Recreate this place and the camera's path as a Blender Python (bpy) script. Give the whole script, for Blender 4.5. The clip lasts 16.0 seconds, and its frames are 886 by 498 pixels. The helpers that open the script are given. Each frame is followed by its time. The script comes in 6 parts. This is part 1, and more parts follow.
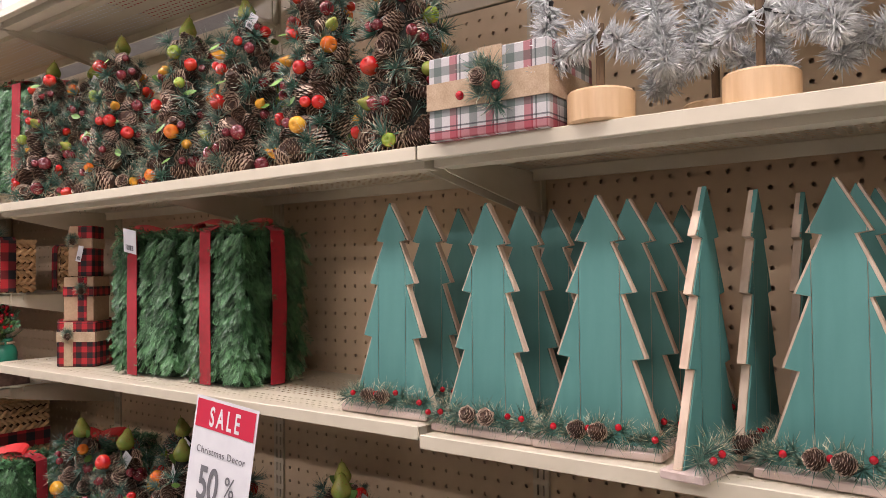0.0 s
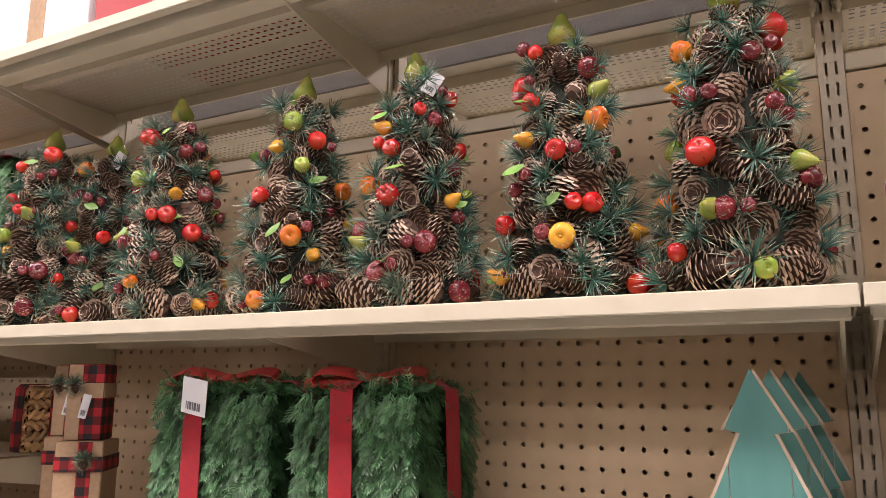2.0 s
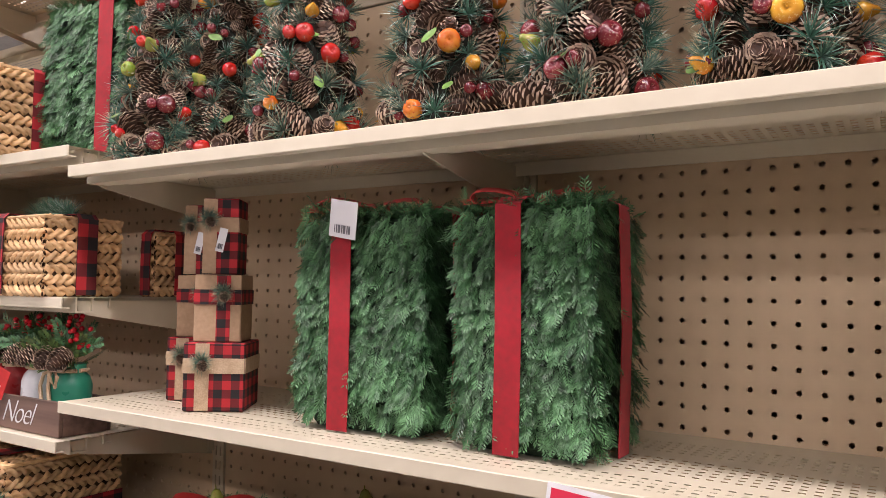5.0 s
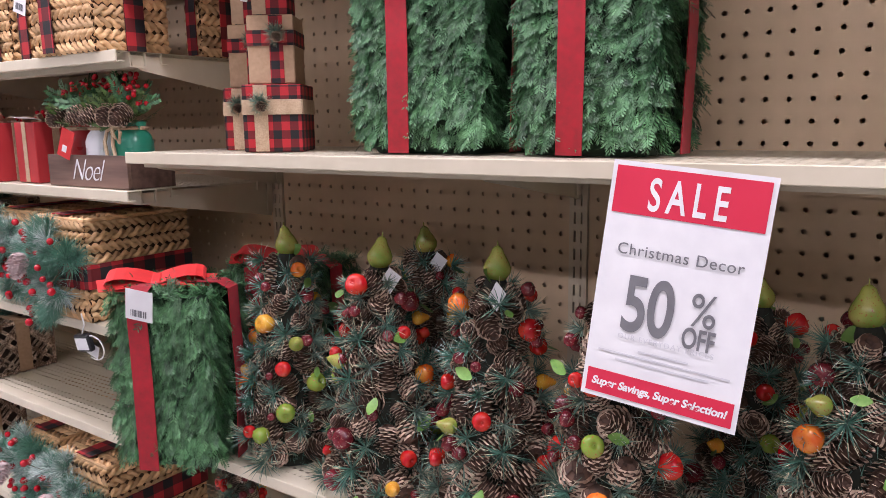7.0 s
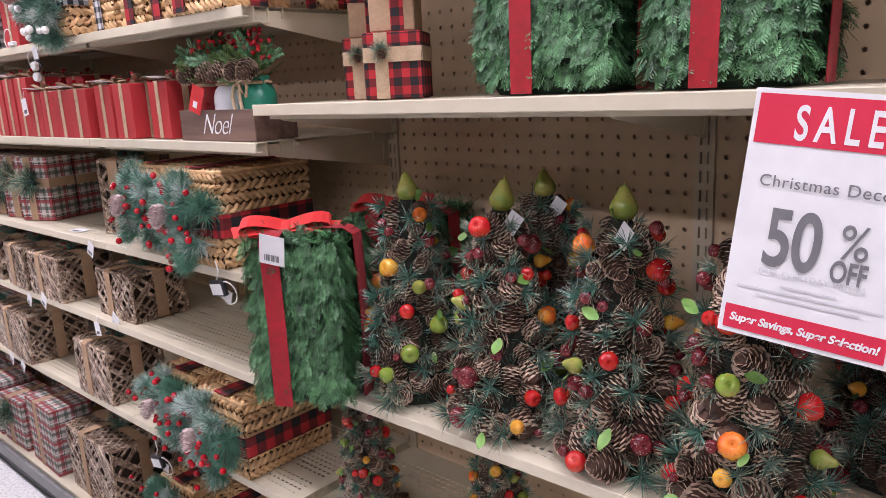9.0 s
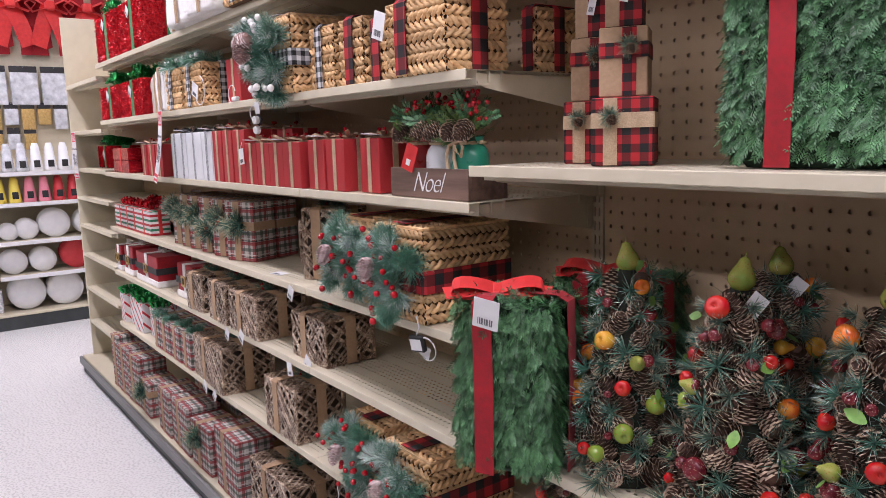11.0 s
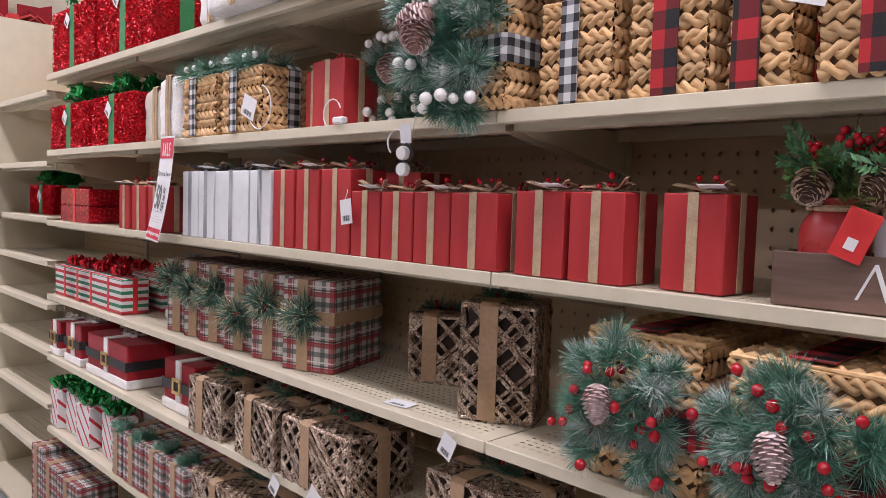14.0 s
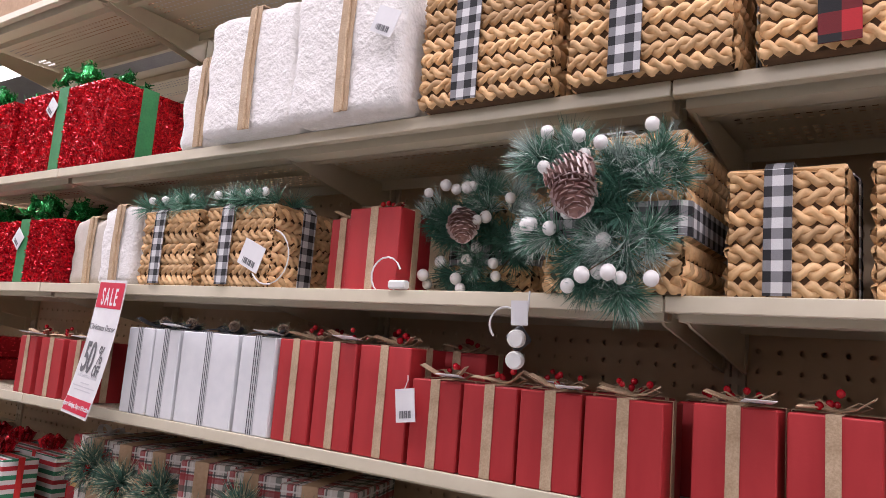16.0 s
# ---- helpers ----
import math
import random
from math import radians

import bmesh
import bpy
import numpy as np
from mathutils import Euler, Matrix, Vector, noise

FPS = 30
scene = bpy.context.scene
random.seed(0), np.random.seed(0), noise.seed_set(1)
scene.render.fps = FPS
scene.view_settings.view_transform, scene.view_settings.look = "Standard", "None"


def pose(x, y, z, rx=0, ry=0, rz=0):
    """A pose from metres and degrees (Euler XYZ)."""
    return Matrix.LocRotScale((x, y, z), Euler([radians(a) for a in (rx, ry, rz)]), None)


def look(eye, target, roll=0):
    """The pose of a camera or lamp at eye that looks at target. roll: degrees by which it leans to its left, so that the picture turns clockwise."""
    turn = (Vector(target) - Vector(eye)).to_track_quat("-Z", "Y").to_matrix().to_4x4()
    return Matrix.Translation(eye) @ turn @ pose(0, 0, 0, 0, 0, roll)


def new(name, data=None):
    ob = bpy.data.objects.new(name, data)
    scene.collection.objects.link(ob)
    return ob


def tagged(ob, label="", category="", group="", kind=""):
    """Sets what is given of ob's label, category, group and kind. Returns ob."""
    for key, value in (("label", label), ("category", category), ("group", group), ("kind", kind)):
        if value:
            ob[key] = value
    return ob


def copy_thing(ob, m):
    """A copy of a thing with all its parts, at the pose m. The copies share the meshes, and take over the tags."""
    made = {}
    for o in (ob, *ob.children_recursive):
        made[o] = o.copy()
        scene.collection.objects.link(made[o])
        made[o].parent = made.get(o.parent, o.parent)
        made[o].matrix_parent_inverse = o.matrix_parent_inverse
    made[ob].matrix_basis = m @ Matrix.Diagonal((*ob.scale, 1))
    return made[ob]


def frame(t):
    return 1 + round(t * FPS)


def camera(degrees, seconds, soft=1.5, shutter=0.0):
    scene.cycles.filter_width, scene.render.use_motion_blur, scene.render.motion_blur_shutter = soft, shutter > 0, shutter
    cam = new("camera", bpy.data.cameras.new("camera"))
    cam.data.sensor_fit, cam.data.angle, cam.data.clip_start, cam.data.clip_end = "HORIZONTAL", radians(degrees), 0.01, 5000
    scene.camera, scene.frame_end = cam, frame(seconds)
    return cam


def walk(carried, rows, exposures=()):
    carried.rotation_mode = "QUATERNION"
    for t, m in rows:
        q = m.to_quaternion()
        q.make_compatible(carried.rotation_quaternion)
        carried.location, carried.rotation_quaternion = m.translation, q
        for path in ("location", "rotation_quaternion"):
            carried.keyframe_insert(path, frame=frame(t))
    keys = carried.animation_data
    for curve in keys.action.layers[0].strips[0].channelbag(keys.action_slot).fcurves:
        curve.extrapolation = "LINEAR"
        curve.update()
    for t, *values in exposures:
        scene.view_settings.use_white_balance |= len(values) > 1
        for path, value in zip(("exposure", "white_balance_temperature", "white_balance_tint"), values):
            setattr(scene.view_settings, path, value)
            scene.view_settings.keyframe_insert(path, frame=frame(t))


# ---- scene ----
cam = camera(61.8, 16.0, soft=0.8)
PATH = [
    (0, (0.716, -0.905, 1.591), (-0.471, 0.703, 1.651), -0.6),
    (0.5, (0.506, -0.875, 1.59), (-0.663, 0.745, 1.682), -0.2),
    (0.6, (0.461, -0.86, 1.592), (-0.705, 0.761, 1.699), 0.2),
    (1, (0.308, -0.8, 1.618), (-0.831, 0.834, 1.798), 1.0),
    (1.5, (0.151, -0.78, 1.641), (-0.913, 0.892, 1.908), 1.1),
    (2, (-0.024, -0.794, 1.695), (-0.945, 0.946, 2.044), 0.2),
    (2.5, (-0.102, -0.789, 1.714), (-0.964, 0.972, 2.107), 0.4),
    (3, (-0.144, -0.775, 1.715), (-1.017, 0.985, 2.088), 0.7),
    (3.5, (-0.168, -0.778, 1.694), (-1.096, 0.965, 2.01), 0.7),
    (4, (-0.182, -0.787, 1.659), (-1.154, 0.945, 1.891), 0.5),
    (4.2, (-0.185, -0.778, 1.641), (-1.188, 0.939, 1.85), 0.8),
    (6.3, (-0.223, -0.829, 1.452), (-1.308, 0.843, 1.291), -0.8),
    (6.5, (-0.224, -0.829, 1.434), (-1.319, 0.831, 1.219), -1.0),
    (7, (-0.225, -0.836, 1.4), (-1.336, 0.792, 1.061), -0.8),
    (7.5, (-0.234, -0.841, 1.374), (-1.374, 0.746, 0.949), -1.2),
    (8, (-0.234, -0.845, 1.363), (-1.416, 0.702, 0.906), -1.7),
    (8.5, (-0.24, -0.853, 1.368), (-1.478, 0.648, 0.906), -2.4),
    (9, (-0.251, -0.873, 1.378), (-1.556, 0.577, 0.937), -2.9),
    (9.5, (-0.262, -0.885, 1.386), (-1.651, 0.494, 0.976), -3.1),
    (10, (-0.284, -0.92, 1.402), (-1.758, 0.38, 1.03), -3.0),
    (10.2, (-0.294, -0.936, 1.404), (-1.799, 0.333, 1.05), -2.9),
    (12.3, (-0.749, -0.931, 1.419), (-2.377, 0.207, 1.187), 0.3),
    (12.5, (-0.849, -0.946, 1.409), (-2.475, 0.197, 1.189), 0.3),
    (13, (-1.084, -0.992, 1.399), (-2.678, 0.196, 1.176), -0.4),
    (13.5, (-1.288, -0.976, 1.375), (-2.791, 0.328, 1.174), 0.8),
    (14, (-1.476, -0.916, 1.388), (-2.897, 0.487, 1.264), 1.8),
    (14.5, (-1.657, -0.909, 1.384), (-2.979, 0.592, 1.352), 2.7),
    (15, (-1.833, -0.923, 1.391), (-3.044, 0.668, 1.446), 3.0),
    (15.5, (-1.93, -0.919, 1.429), (-3.074, 0.716, 1.559), 3.3),
    (16, (-1.986, -0.93, 1.444), (-3.117, 0.695, 1.728), 4.6),
]
walk(cam, [(t, look(eye, target, roll)) for t, eye, target, roll in PATH],
     [(0.0, 0.38, 6600, 25), (1.5, 0.5, 6800, 25), (3.5, 0.52, 6850, 25), (4.2, 0.52, 6800, 25), (7.0, 0.56, 6050, 28), (10.0, 0.44, 6050, 27), (12.5, 0.06, 6100, 24), (16.0, 0.12, 6200, 26)])

# ---- light ----
world = bpy.data.worlds.new("world")
world.use_nodes = True
world.node_tree.nodes["Background"].inputs[0].default_value = (0.9, 0.93, 1.0, 1)
world.node_tree.nodes["Background"].inputs[1].default_value = 0.006
scene.world = world


def tube_light(x, y, sx, sy, watts):
    lamp = bpy.data.lights.new("ceiling_lamp", "AREA")
    lamp.shape, lamp.size, lamp.size_y, lamp.energy = "RECTANGLE", sx, sy, watts
    lamp.color = (1.0, 0.97, 0.95)
    ob = new("ceiling_lamp", lamp)
    ob.matrix_basis = pose(x, y, 3.52)
    return ob


# ---- materials ----
def nodes_of(name):
    m = bpy.data.materials.new(name)
    m.use_nodes = True
    nt = m.node_tree
    return m, nt, nt.nodes["Principled BSDF"]


def mix_rgb(nt, fac, a, b):
    n = nt.nodes.new("ShaderNodeMix")
    n.data_type = "RGBA"
    for sock, v in ((n.inputs[0], fac), (n.inputs[6], a), (n.inputs[7], b)):
        if isinstance(v, (tuple, float, int)):
            sock.default_value = (*v, 1) if isinstance(v, tuple) else v
        else:
            nt.links.new(v, sock)
    return n.outputs[2]


def math_node(nt, op, a, b=0.0, c=0.0):
    n = nt.nodes.new("ShaderNodeMath")
    n.operation = op
    for sock, v in zip(n.inputs, (a, b, c)):
        if isinstance(v, (float, int)):
            sock.default_value = v
        else:
            nt.links.new(v, sock)
    return n.outputs[0]


def noise_node(nt, scale, detail=3.0, coords="Object", stretch=(1, 1, 1)):
    tc = nt.nodes.new("ShaderNodeTexCoord")
    mp = nt.nodes.new("ShaderNodeMapping")
    mp.inputs["Scale"].default_value = stretch
    nt.links.new(tc.outputs[coords], mp.inputs[0])
    n = nt.nodes.new("ShaderNodeTexNoise")
    n.inputs["Scale"].default_value = scale
    n.inputs["Detail"].default_value = detail
    nt.links.new(mp.outputs[0], n.inputs["Vector"])
    return n.outputs["Fac"]


def ramp(nt, fac, lo, hi):
    n = nt.nodes.new("ShaderNodeMapRange")
    n.inputs[1].default_value, n.inputs[2].default_value = lo, hi
    nt.links.new(fac, n.inputs[0])
    return n.outputs[0]


def bump(nt, bsdf, height, strength=0.3, distance=0.002):
    n = nt.nodes.new("ShaderNodeBump")
    n.inputs["Strength"].default_value, n.inputs["Distance"].default_value = strength, distance
    nt.links.new(height, n.inputs["Height"])
    nt.links.new(n.outputs[0], bsdf.inputs["Normal"])


def vary(nt, color, amount):
    """The colour, shifted in value from object to object and from loose piece to loose piece."""
    a = nt.nodes.new("ShaderNodeObjectInfo").outputs["Random"]
    b = nt.nodes.new("ShaderNodeNewGeometry").outputs["Random Per Island"]
    r = math_node(nt, "FRACT", math_node(nt, "ADD", a, b))
    n = nt.nodes.new("ShaderNodeHueSaturation")
    nt.links.new(math_node(nt, "MULTIPLY_ADD", r, 2 * amount, 1 - amount), n.inputs["Value"])
    nt.links.new(color, n.inputs["Color"])
    return n.outputs[0]


def surface(name, a, b, rough=0.5, scale=40.0, metal=0.0, lo=0.35, hi=0.65, relief=0.2, depth=0.001, island=0.0,
            stretch=(1, 1, 1), sheen=0.0, fine=0.0, coords="Object"):
    """Two colours mixed by noise at two scales, with relief of the same noise."""
    m, nt, bsdf = nodes_of(name)
    n1 = noise_node(nt, scale, 4, coords, stretch)
    n2 = noise_node(nt, scale * 0.13, 2, coords, stretch)
    f = math_node(nt, "MULTIPLY_ADD", n2, 0.4, math_node(nt, "MULTIPLY", n1, 0.6))
    c = mix_rgb(nt, ramp(nt, f, lo, hi), a, b)
    if island:
        c = vary(nt, c, island)
    nt.links.new(c, bsdf.inputs["Base Color"])
    bsdf.inputs["Metallic"].default_value = metal
    nt.links.new(math_node(nt, "MULTIPLY_ADD", n1, 0.24, rough - 0.12), bsdf.inputs["Roughness"])
    if sheen:
        bsdf.inputs["Sheen Weight"].default_value = sheen
    if relief:
        h = n1
        if fine:
            h = math_node(nt, "MULTIPLY_ADD", noise_node(nt, fine, 3, coords), 0.6, n1)
        bump(nt, bsdf, h, relief, depth)
    return m


def stripes(nt, comp, period, duty, phase=0.0):
    """1 inside the stripes of one coordinate, 0 between them."""
    f = math_node(nt, "FRACT", math_node(nt, "MULTIPLY_ADD", comp, 1.0 / period, phase))
    return math_node(nt, "LESS_THAN", f, duty)


def flat_uv(nt):
    uv = nt.nodes.new("ShaderNodeUVMap")
    sp = nt.nodes.new("ShaderNodeSeparateXYZ")
    nt.links.new(uv.outputs[0], sp.inputs[0])
    return sp.outputs


def cloth_finish(nt, bsdf, color, rough=0.85, scale=900.0):
    w = noise_node(nt, scale, 1)
    nt.links.new(mix_rgb(nt, math_node(nt, "MULTIPLY", w, 0.25), color, (0.02, 0.02, 0.02)), bsdf.inputs["Base Color"])
    bsdf.inputs["Roughness"].default_value = rough
    bump(nt, bsdf, w, 0.35, 0.0006)


def check_cloth(name, light, mid, dark, period=0.022):
    """Buffalo check by the mesh's own flat coordinates, in metres."""
    m, nt, bsdf = nodes_of(name)
    o = flat_uv(nt)
    s = math_node(nt, "ADD", stripes(nt, o[0], period, 0.5), stripes(nt, o[1], period, 0.5, 0.25))
    c = mix_rgb(nt, ramp(nt, s, 0.0, 1.0), light, mid)
    c = mix_rgb(nt, math_node(nt, "GREATER_THAN", s, 1.5), c, dark)
    cloth_finish(nt, bsdf, c)
    return m


def tartan_cloth(name, ground, bands, period=0.05):
    """Crossing bands on a ground: (colour, width as a share of the period, phase, weight)."""
    m, nt, bsdf = nodes_of(name)
    o = flat_uv(nt)
    c = None
    for comp in (o[0], o[1]):
        for color, duty, phase, weight in bands:
            f = math_node(nt, "MULTIPLY", stripes(nt, comp, period, duty, phase), weight)
            c = mix_rgb(nt, f, ground if c is None else c, color)
    cloth_finish(nt, bsdf, c)
    return m


M_SHELF = surface("cream_enamel", (0.61, 0.55, 0.41), (0.67, 0.61, 0.465), 0.42, 18, relief=0.05, fine=300)
M_PEG = surface("pegboard_tan", (0.61, 0.46, 0.29), (0.67, 0.51, 0.33), 0.6, 25, relief=0.08, fine=400)
M_POST = surface("upright_enamel", (0.56, 0.48, 0.35), (0.62, 0.54, 0.4), 0.45, 20, relief=0.05)
M_KICK = surface("kick_vinyl", (0.035, 0.042, 0.045), (0.06, 0.07, 0.072), 0.5, 14, relief=0.1)
M_RAIL = surface("bumper_grey", (0.13, 0.14, 0.14), (0.2, 0.2, 0.2), 0.4, 30)
M_CEIL = surface("ceiling_tile", (0.3, 0.3, 0.3), (0.38, 0.38, 0.38), 0.9, 60)
M_WALL = surface("store_wall", (0.16, 0.15, 0.13), (0.24, 0.22, 0.19), 0.8, 6)
M_FLOOR = surface("vinyl_floor", (0.62, 0.62, 0.61), (0.78, 0.78, 0.77), 0.28, 90, lo=0.25, hi=0.5, relief=0.04, fine=200)


def emitter(name, color, strength):
    m, nt, bsdf = nodes_of(name)
    bsdf.inputs["Base Color"].default_value = (0.9, 0.9, 0.9, 1)
    bsdf.inputs["Emission Color"].default_value = (*color, 1)
    bsdf.inputs["Emission Strength"].default_value = strength
    return m


M_TUBE = emitter("lamp_diffuser", (1.0, 0.97, 0.92), 4.0)


# ---- mesh helpers ----
def mesh_of(name, bm, material=None, smooth=False):
    me = bpy.data.meshes.new(name)
    bm.to_mesh(me)
    bm.free()
    if material:
        me.materials.append(material)
    if smooth:
        me.shade_smooth()
    return me


def raw_mesh(name, verts, faces, material=None, smooth=False):
    me = bpy.data.meshes.new(name)
    me.from_pydata(verts, [], faces)
    if material:
        me.materials.append(material)
    if smooth:
        me.shade_smooth()
    return me


def link(name, me, parent=None, m=None, label=""):
    ob = new(name, me)
    if parent is not None:
        ob.parent = parent
    if m is not None:
        ob.matrix_basis = m
    if label:
        ob["label"] = label
    return ob


def part(name, bm, material, parent, label="", smooth=False):
    return link(name, mesh_of(name, bm, material, smooth), parent, None, label)


def thing(name, label, category, group="", m=None):
    ob = new(name)
    ob.empty_display_size = 0.05
    if m is not None:
        ob.matrix_basis = m
    return tagged(ob, label, category, group)


def box_into(bm, x0, y0, z0, x1, y1, z1, bevel=0.0, seg=1):
    """A box between two corners, its edges rounded, with flat coordinates in metres on each side."""
    r = bmesh.ops.create_cube(bm, size=1.0)
    vs = r["verts"]
    bmesh.ops.scale(bm, vec=(x1 - x0, y1 - y0, z1 - z0), verts=vs)
    bmesh.ops.translate(bm, vec=((x0 + x1) / 2, (y0 + y1) / 2, (z0 + z1) / 2), verts=vs)
    if bevel:
        es = list({e for v in vs for e in v.link_edges})
        vs = bmesh.ops.bevel(bm, geom=es, offset=bevel, segments=seg, affect="EDGES", profile=0.6)["verts"]
    return vs


def box_uv(bm):
    uv = bm.loops.layers.uv.verify()
    bm.normal_update()
    for f in bm.faces:
        n = f.normal
        a = max(range(3), key=lambda i: abs(n[i]))
        i, j = ((1, 2), (0, 2), (0, 1))[a]
        for lp in f.loops:
            lp[uv].uv = (lp.vert.co[i], lp.vert.co[j])


def box(x0, y0, z0, x1, y1, z1, bevel=0.0, seg=1):
    bm = bmesh.new()
    box_into(bm, x0, y0, z0, x1, y1, z1, bevel, seg)
    box_uv(bm)
    return bm


def boxes(*list_of):
    bm = bmesh.new()
    for b in list_of:
        box_into(bm, *b)
    box_uv(bm)
    return bm


def structure(name, bm, material, label="", smooth=False):
    ob = part(name, bm, material, None, label, smooth)
    return tagged(ob, label, "", "", "structure")


def lathe(profile, n=16):
    """A turned shape from (radius, height) pairs."""
    verts, faces = [], []
    for r, z in profile:
        for i in range(n):
            a = 2 * math.pi * i / n
            verts.append((r * math.cos(a), r * math.sin(a), z))
    for k in range(len(profile) - 1):
        for i in range(n):
            j = (i + 1) % n
            faces.append((k * n + i, k * n + j, (k + 1) * n + j, (k + 1) * n + i))
    faces.append(tuple(range(n - 1, -1, -1)))
    faces.append(tuple((len(profile) - 1) * n + i for i in range(n)))
    return verts, faces


# ---- structure ----
BAY = 0.762
BACK = 0.385
FLOOR_W, FLOOR_E, FLOOR_S, FLOOR_N = -10.0, 5.0, -9.0, 3.0

structure("floor", box(FLOOR_W, FLOOR_S, -0.1, FLOOR_E, FLOOR_N, 0.0), M_FLOOR, "polished white speckled vinyl floor")
structure("ceiling", box(FLOOR_W, FLOOR_S, 3.6, FLOOR_E, FLOOR_N, 3.7), M_CEIL, "white ceiling")
structure("wall_east", box(FLOOR_E, FLOOR_S, 0, FLOOR_E + 0.1, FLOOR_N, 3.6), M_WALL)
structure("wall_west", box(FLOOR_W - 0.1, FLOOR_S, 0, FLOOR_W, FLOOR_N, 3.6), M_WALL)
structure("wall_south", box(FLOOR_W, FLOOR_S - 0.1, 0, FLOOR_E, FLOOR_S, 3.6), M_WALL)
structure("wall_north", box(FLOOR_W, FLOOR_N, 0, FLOOR_E, FLOOR_N + 0.1, 3.6), M_WALL)

# plain back of the shelving across the aisle; unseen, added to block low light
structure("wall_aisle_blocker", box(-5.2, -2.4, 0, FLOOR_E, -2.3, 2.2), M_WALL)

# rows of strip lights along the aisles
STRIPS = ((-0.75, 165.0), (-4.0, 130.0), (-6.2, 190.0), (1.9, 100.0))
for ly, watts in STRIPS:
    lamp_ob = thing("ceiling_light", "long white strip light with a glowing diffuser", "light", "ceiling lights", pose(-2.5, ly, 3.6))
    part("housing", boxes((-6.5, -0.11, -0.05, 6.5, -0.1, 0), (-6.5, 0.1, -0.05, 6.5, 0.11, 0)), M_CEIL, lamp_ob)
    part("diffuser", box(-6.5, -0.1, -0.045, 6.5, 0.1, -0.005), M_TUBE, lamp_ob)
    tube_light(-2.5, ly, 13.0, 0.22, watts)


def pegboard_mesh(w, z0, z1, pitch=0.0329, hole=0.0042):
    """A thin panel pierced by rows of round holes; x from 0 to w, faces along y = 0."""
    nx, nz = int(w / pitch), int((z1 - z0) / pitch)
    mx, mz = (w - nx * pitch) / 2, (z1 - z0 - nz * pitch) / 2
    verts, faces = [], []
    ring = [(hole * math.cos(a), hole * math.sin(a)) for a in [math.pi / 4 * (k + 0.5) for k in range(8)]]
    h = pitch / 2
    outer = [(h, 0), (h, h), (0, h), (-h, h), (-h, 0), (-h, -h), (0, -h), (h, -h)]
    for i in range(nx):
        for j in range(nz):
            cx, cz = mx + (i + 0.5) * pitch, z0 + mz + (j + 0.5) * pitch
            b = len(verts)
            for x, z in outer:
                verts.append((cx + x, 0, cz + z))
            for x, z in ring:
                verts.append((cx + x, 0, cz + z))
            for x, z in ring:
                verts.append((cx + x, 0.005, cz + z))
            for k in range(8):
                k2 = (k + 1) % 8
                faces.append((b + k, b + k2, b + 8 + k, ))
                faces.append((b + k2, b + 8 + k2, b + 8 + k))
                faces.append((b + 8 + k, b + 8 + k2, b + 16 + k2, b + 16 + k))
    b = len(verts)
    e = [(0, z0), (w, z0), (w, z1), (0, z1)]
    inn = [(mx, z0 + mz), (w - mx, z0 + mz), (w - mx, z1 - mz), (mx, z1 - mz)]
    verts += [(x, 0, z) for x, z in e] + [(x, 0, z) for x, z in inn]
    for k in range(4):
        k2 = (k + 1) % 4
        faces.append((b + k, b + k2, b + 4 + k2, b + 4 + k))
    return raw_mesh("pegboard", verts, faces, M_PEG)


PEG_TOP = 2.14
peg_me = pegboard_mesh(BAY - 0.036, 0.12, PEG_TOP)
BAYS = list(range(-7, 2))  # bay k spans x from k * BAY to (k + 1) * BAY


def slotted_post():
    """An upright: a square tube whose face shows two columns of punched slots."""
    bm = boxes((-0.017, 0, 0, -0.0085, 0.03, 2.36), (0.0085, 0, 0, 0.017, 0.03, 2.36), (-0.0048, 0.0005, 0, 0.0048, 0.004, 2.36))
    z = 0.02
    while z < 2.35:
        box_into(bm, -0.0086, 0.0002, z, 0.0086, 0.004, z + 0.0125)
        z += 0.0329
    box_into(bm, -0.0086, 0.024, 0, 0.0086, 0.03, 2.36)
    return mesh_of("upright", bm, M_POST)


post_me = slotted_post()
for k in range(-7, 3):
    ob = link("upright", post_me, None, pose(k * BAY, BACK - 0.006, 0))
    tagged(ob, "cream steel upright with punched slots", "upright", "gondola uprights", "structure")
for k in BAYS:
    ob = link("wall_panel", peg_me, None, pose(k * BAY + 0.018, BACK, 0))
    tagged(ob, "tan pegboard back panel of the shelving", "", "", "structure")
# the other side of the double-faced shelving, and the rail along the panels' top
structure("back_panel", box(BAYS[0] * BAY, BACK + 0.036, 0.0, 2 * BAY, BACK + 0.042, PEG_TOP), M_PEG)
for k in BAYS[1:]:
    structure("trim", box(k * BAY + 0.018, BACK - 0.004, PEG_TOP + 0.003, (k + 1) * BAY - 0.018, BACK + 0.034, PEG_TOP + 0.03, 0.002), M_POST, "cream rail along the top of the panels")
structure("end_panel", box(-7 * BAY - 0.02, -0.005, 0.1, -7 * BAY - 0.003, BACK + 0.05, 2.17, 0.002), M_SHELF, "cream steel end panel")
structure("end_panel_back", box(-7 * BAY - 0.02, BACK + 0.053, 0.1, -7 * BAY - 0.003, 0.81, 2.17, 0.002), M_SHELF)
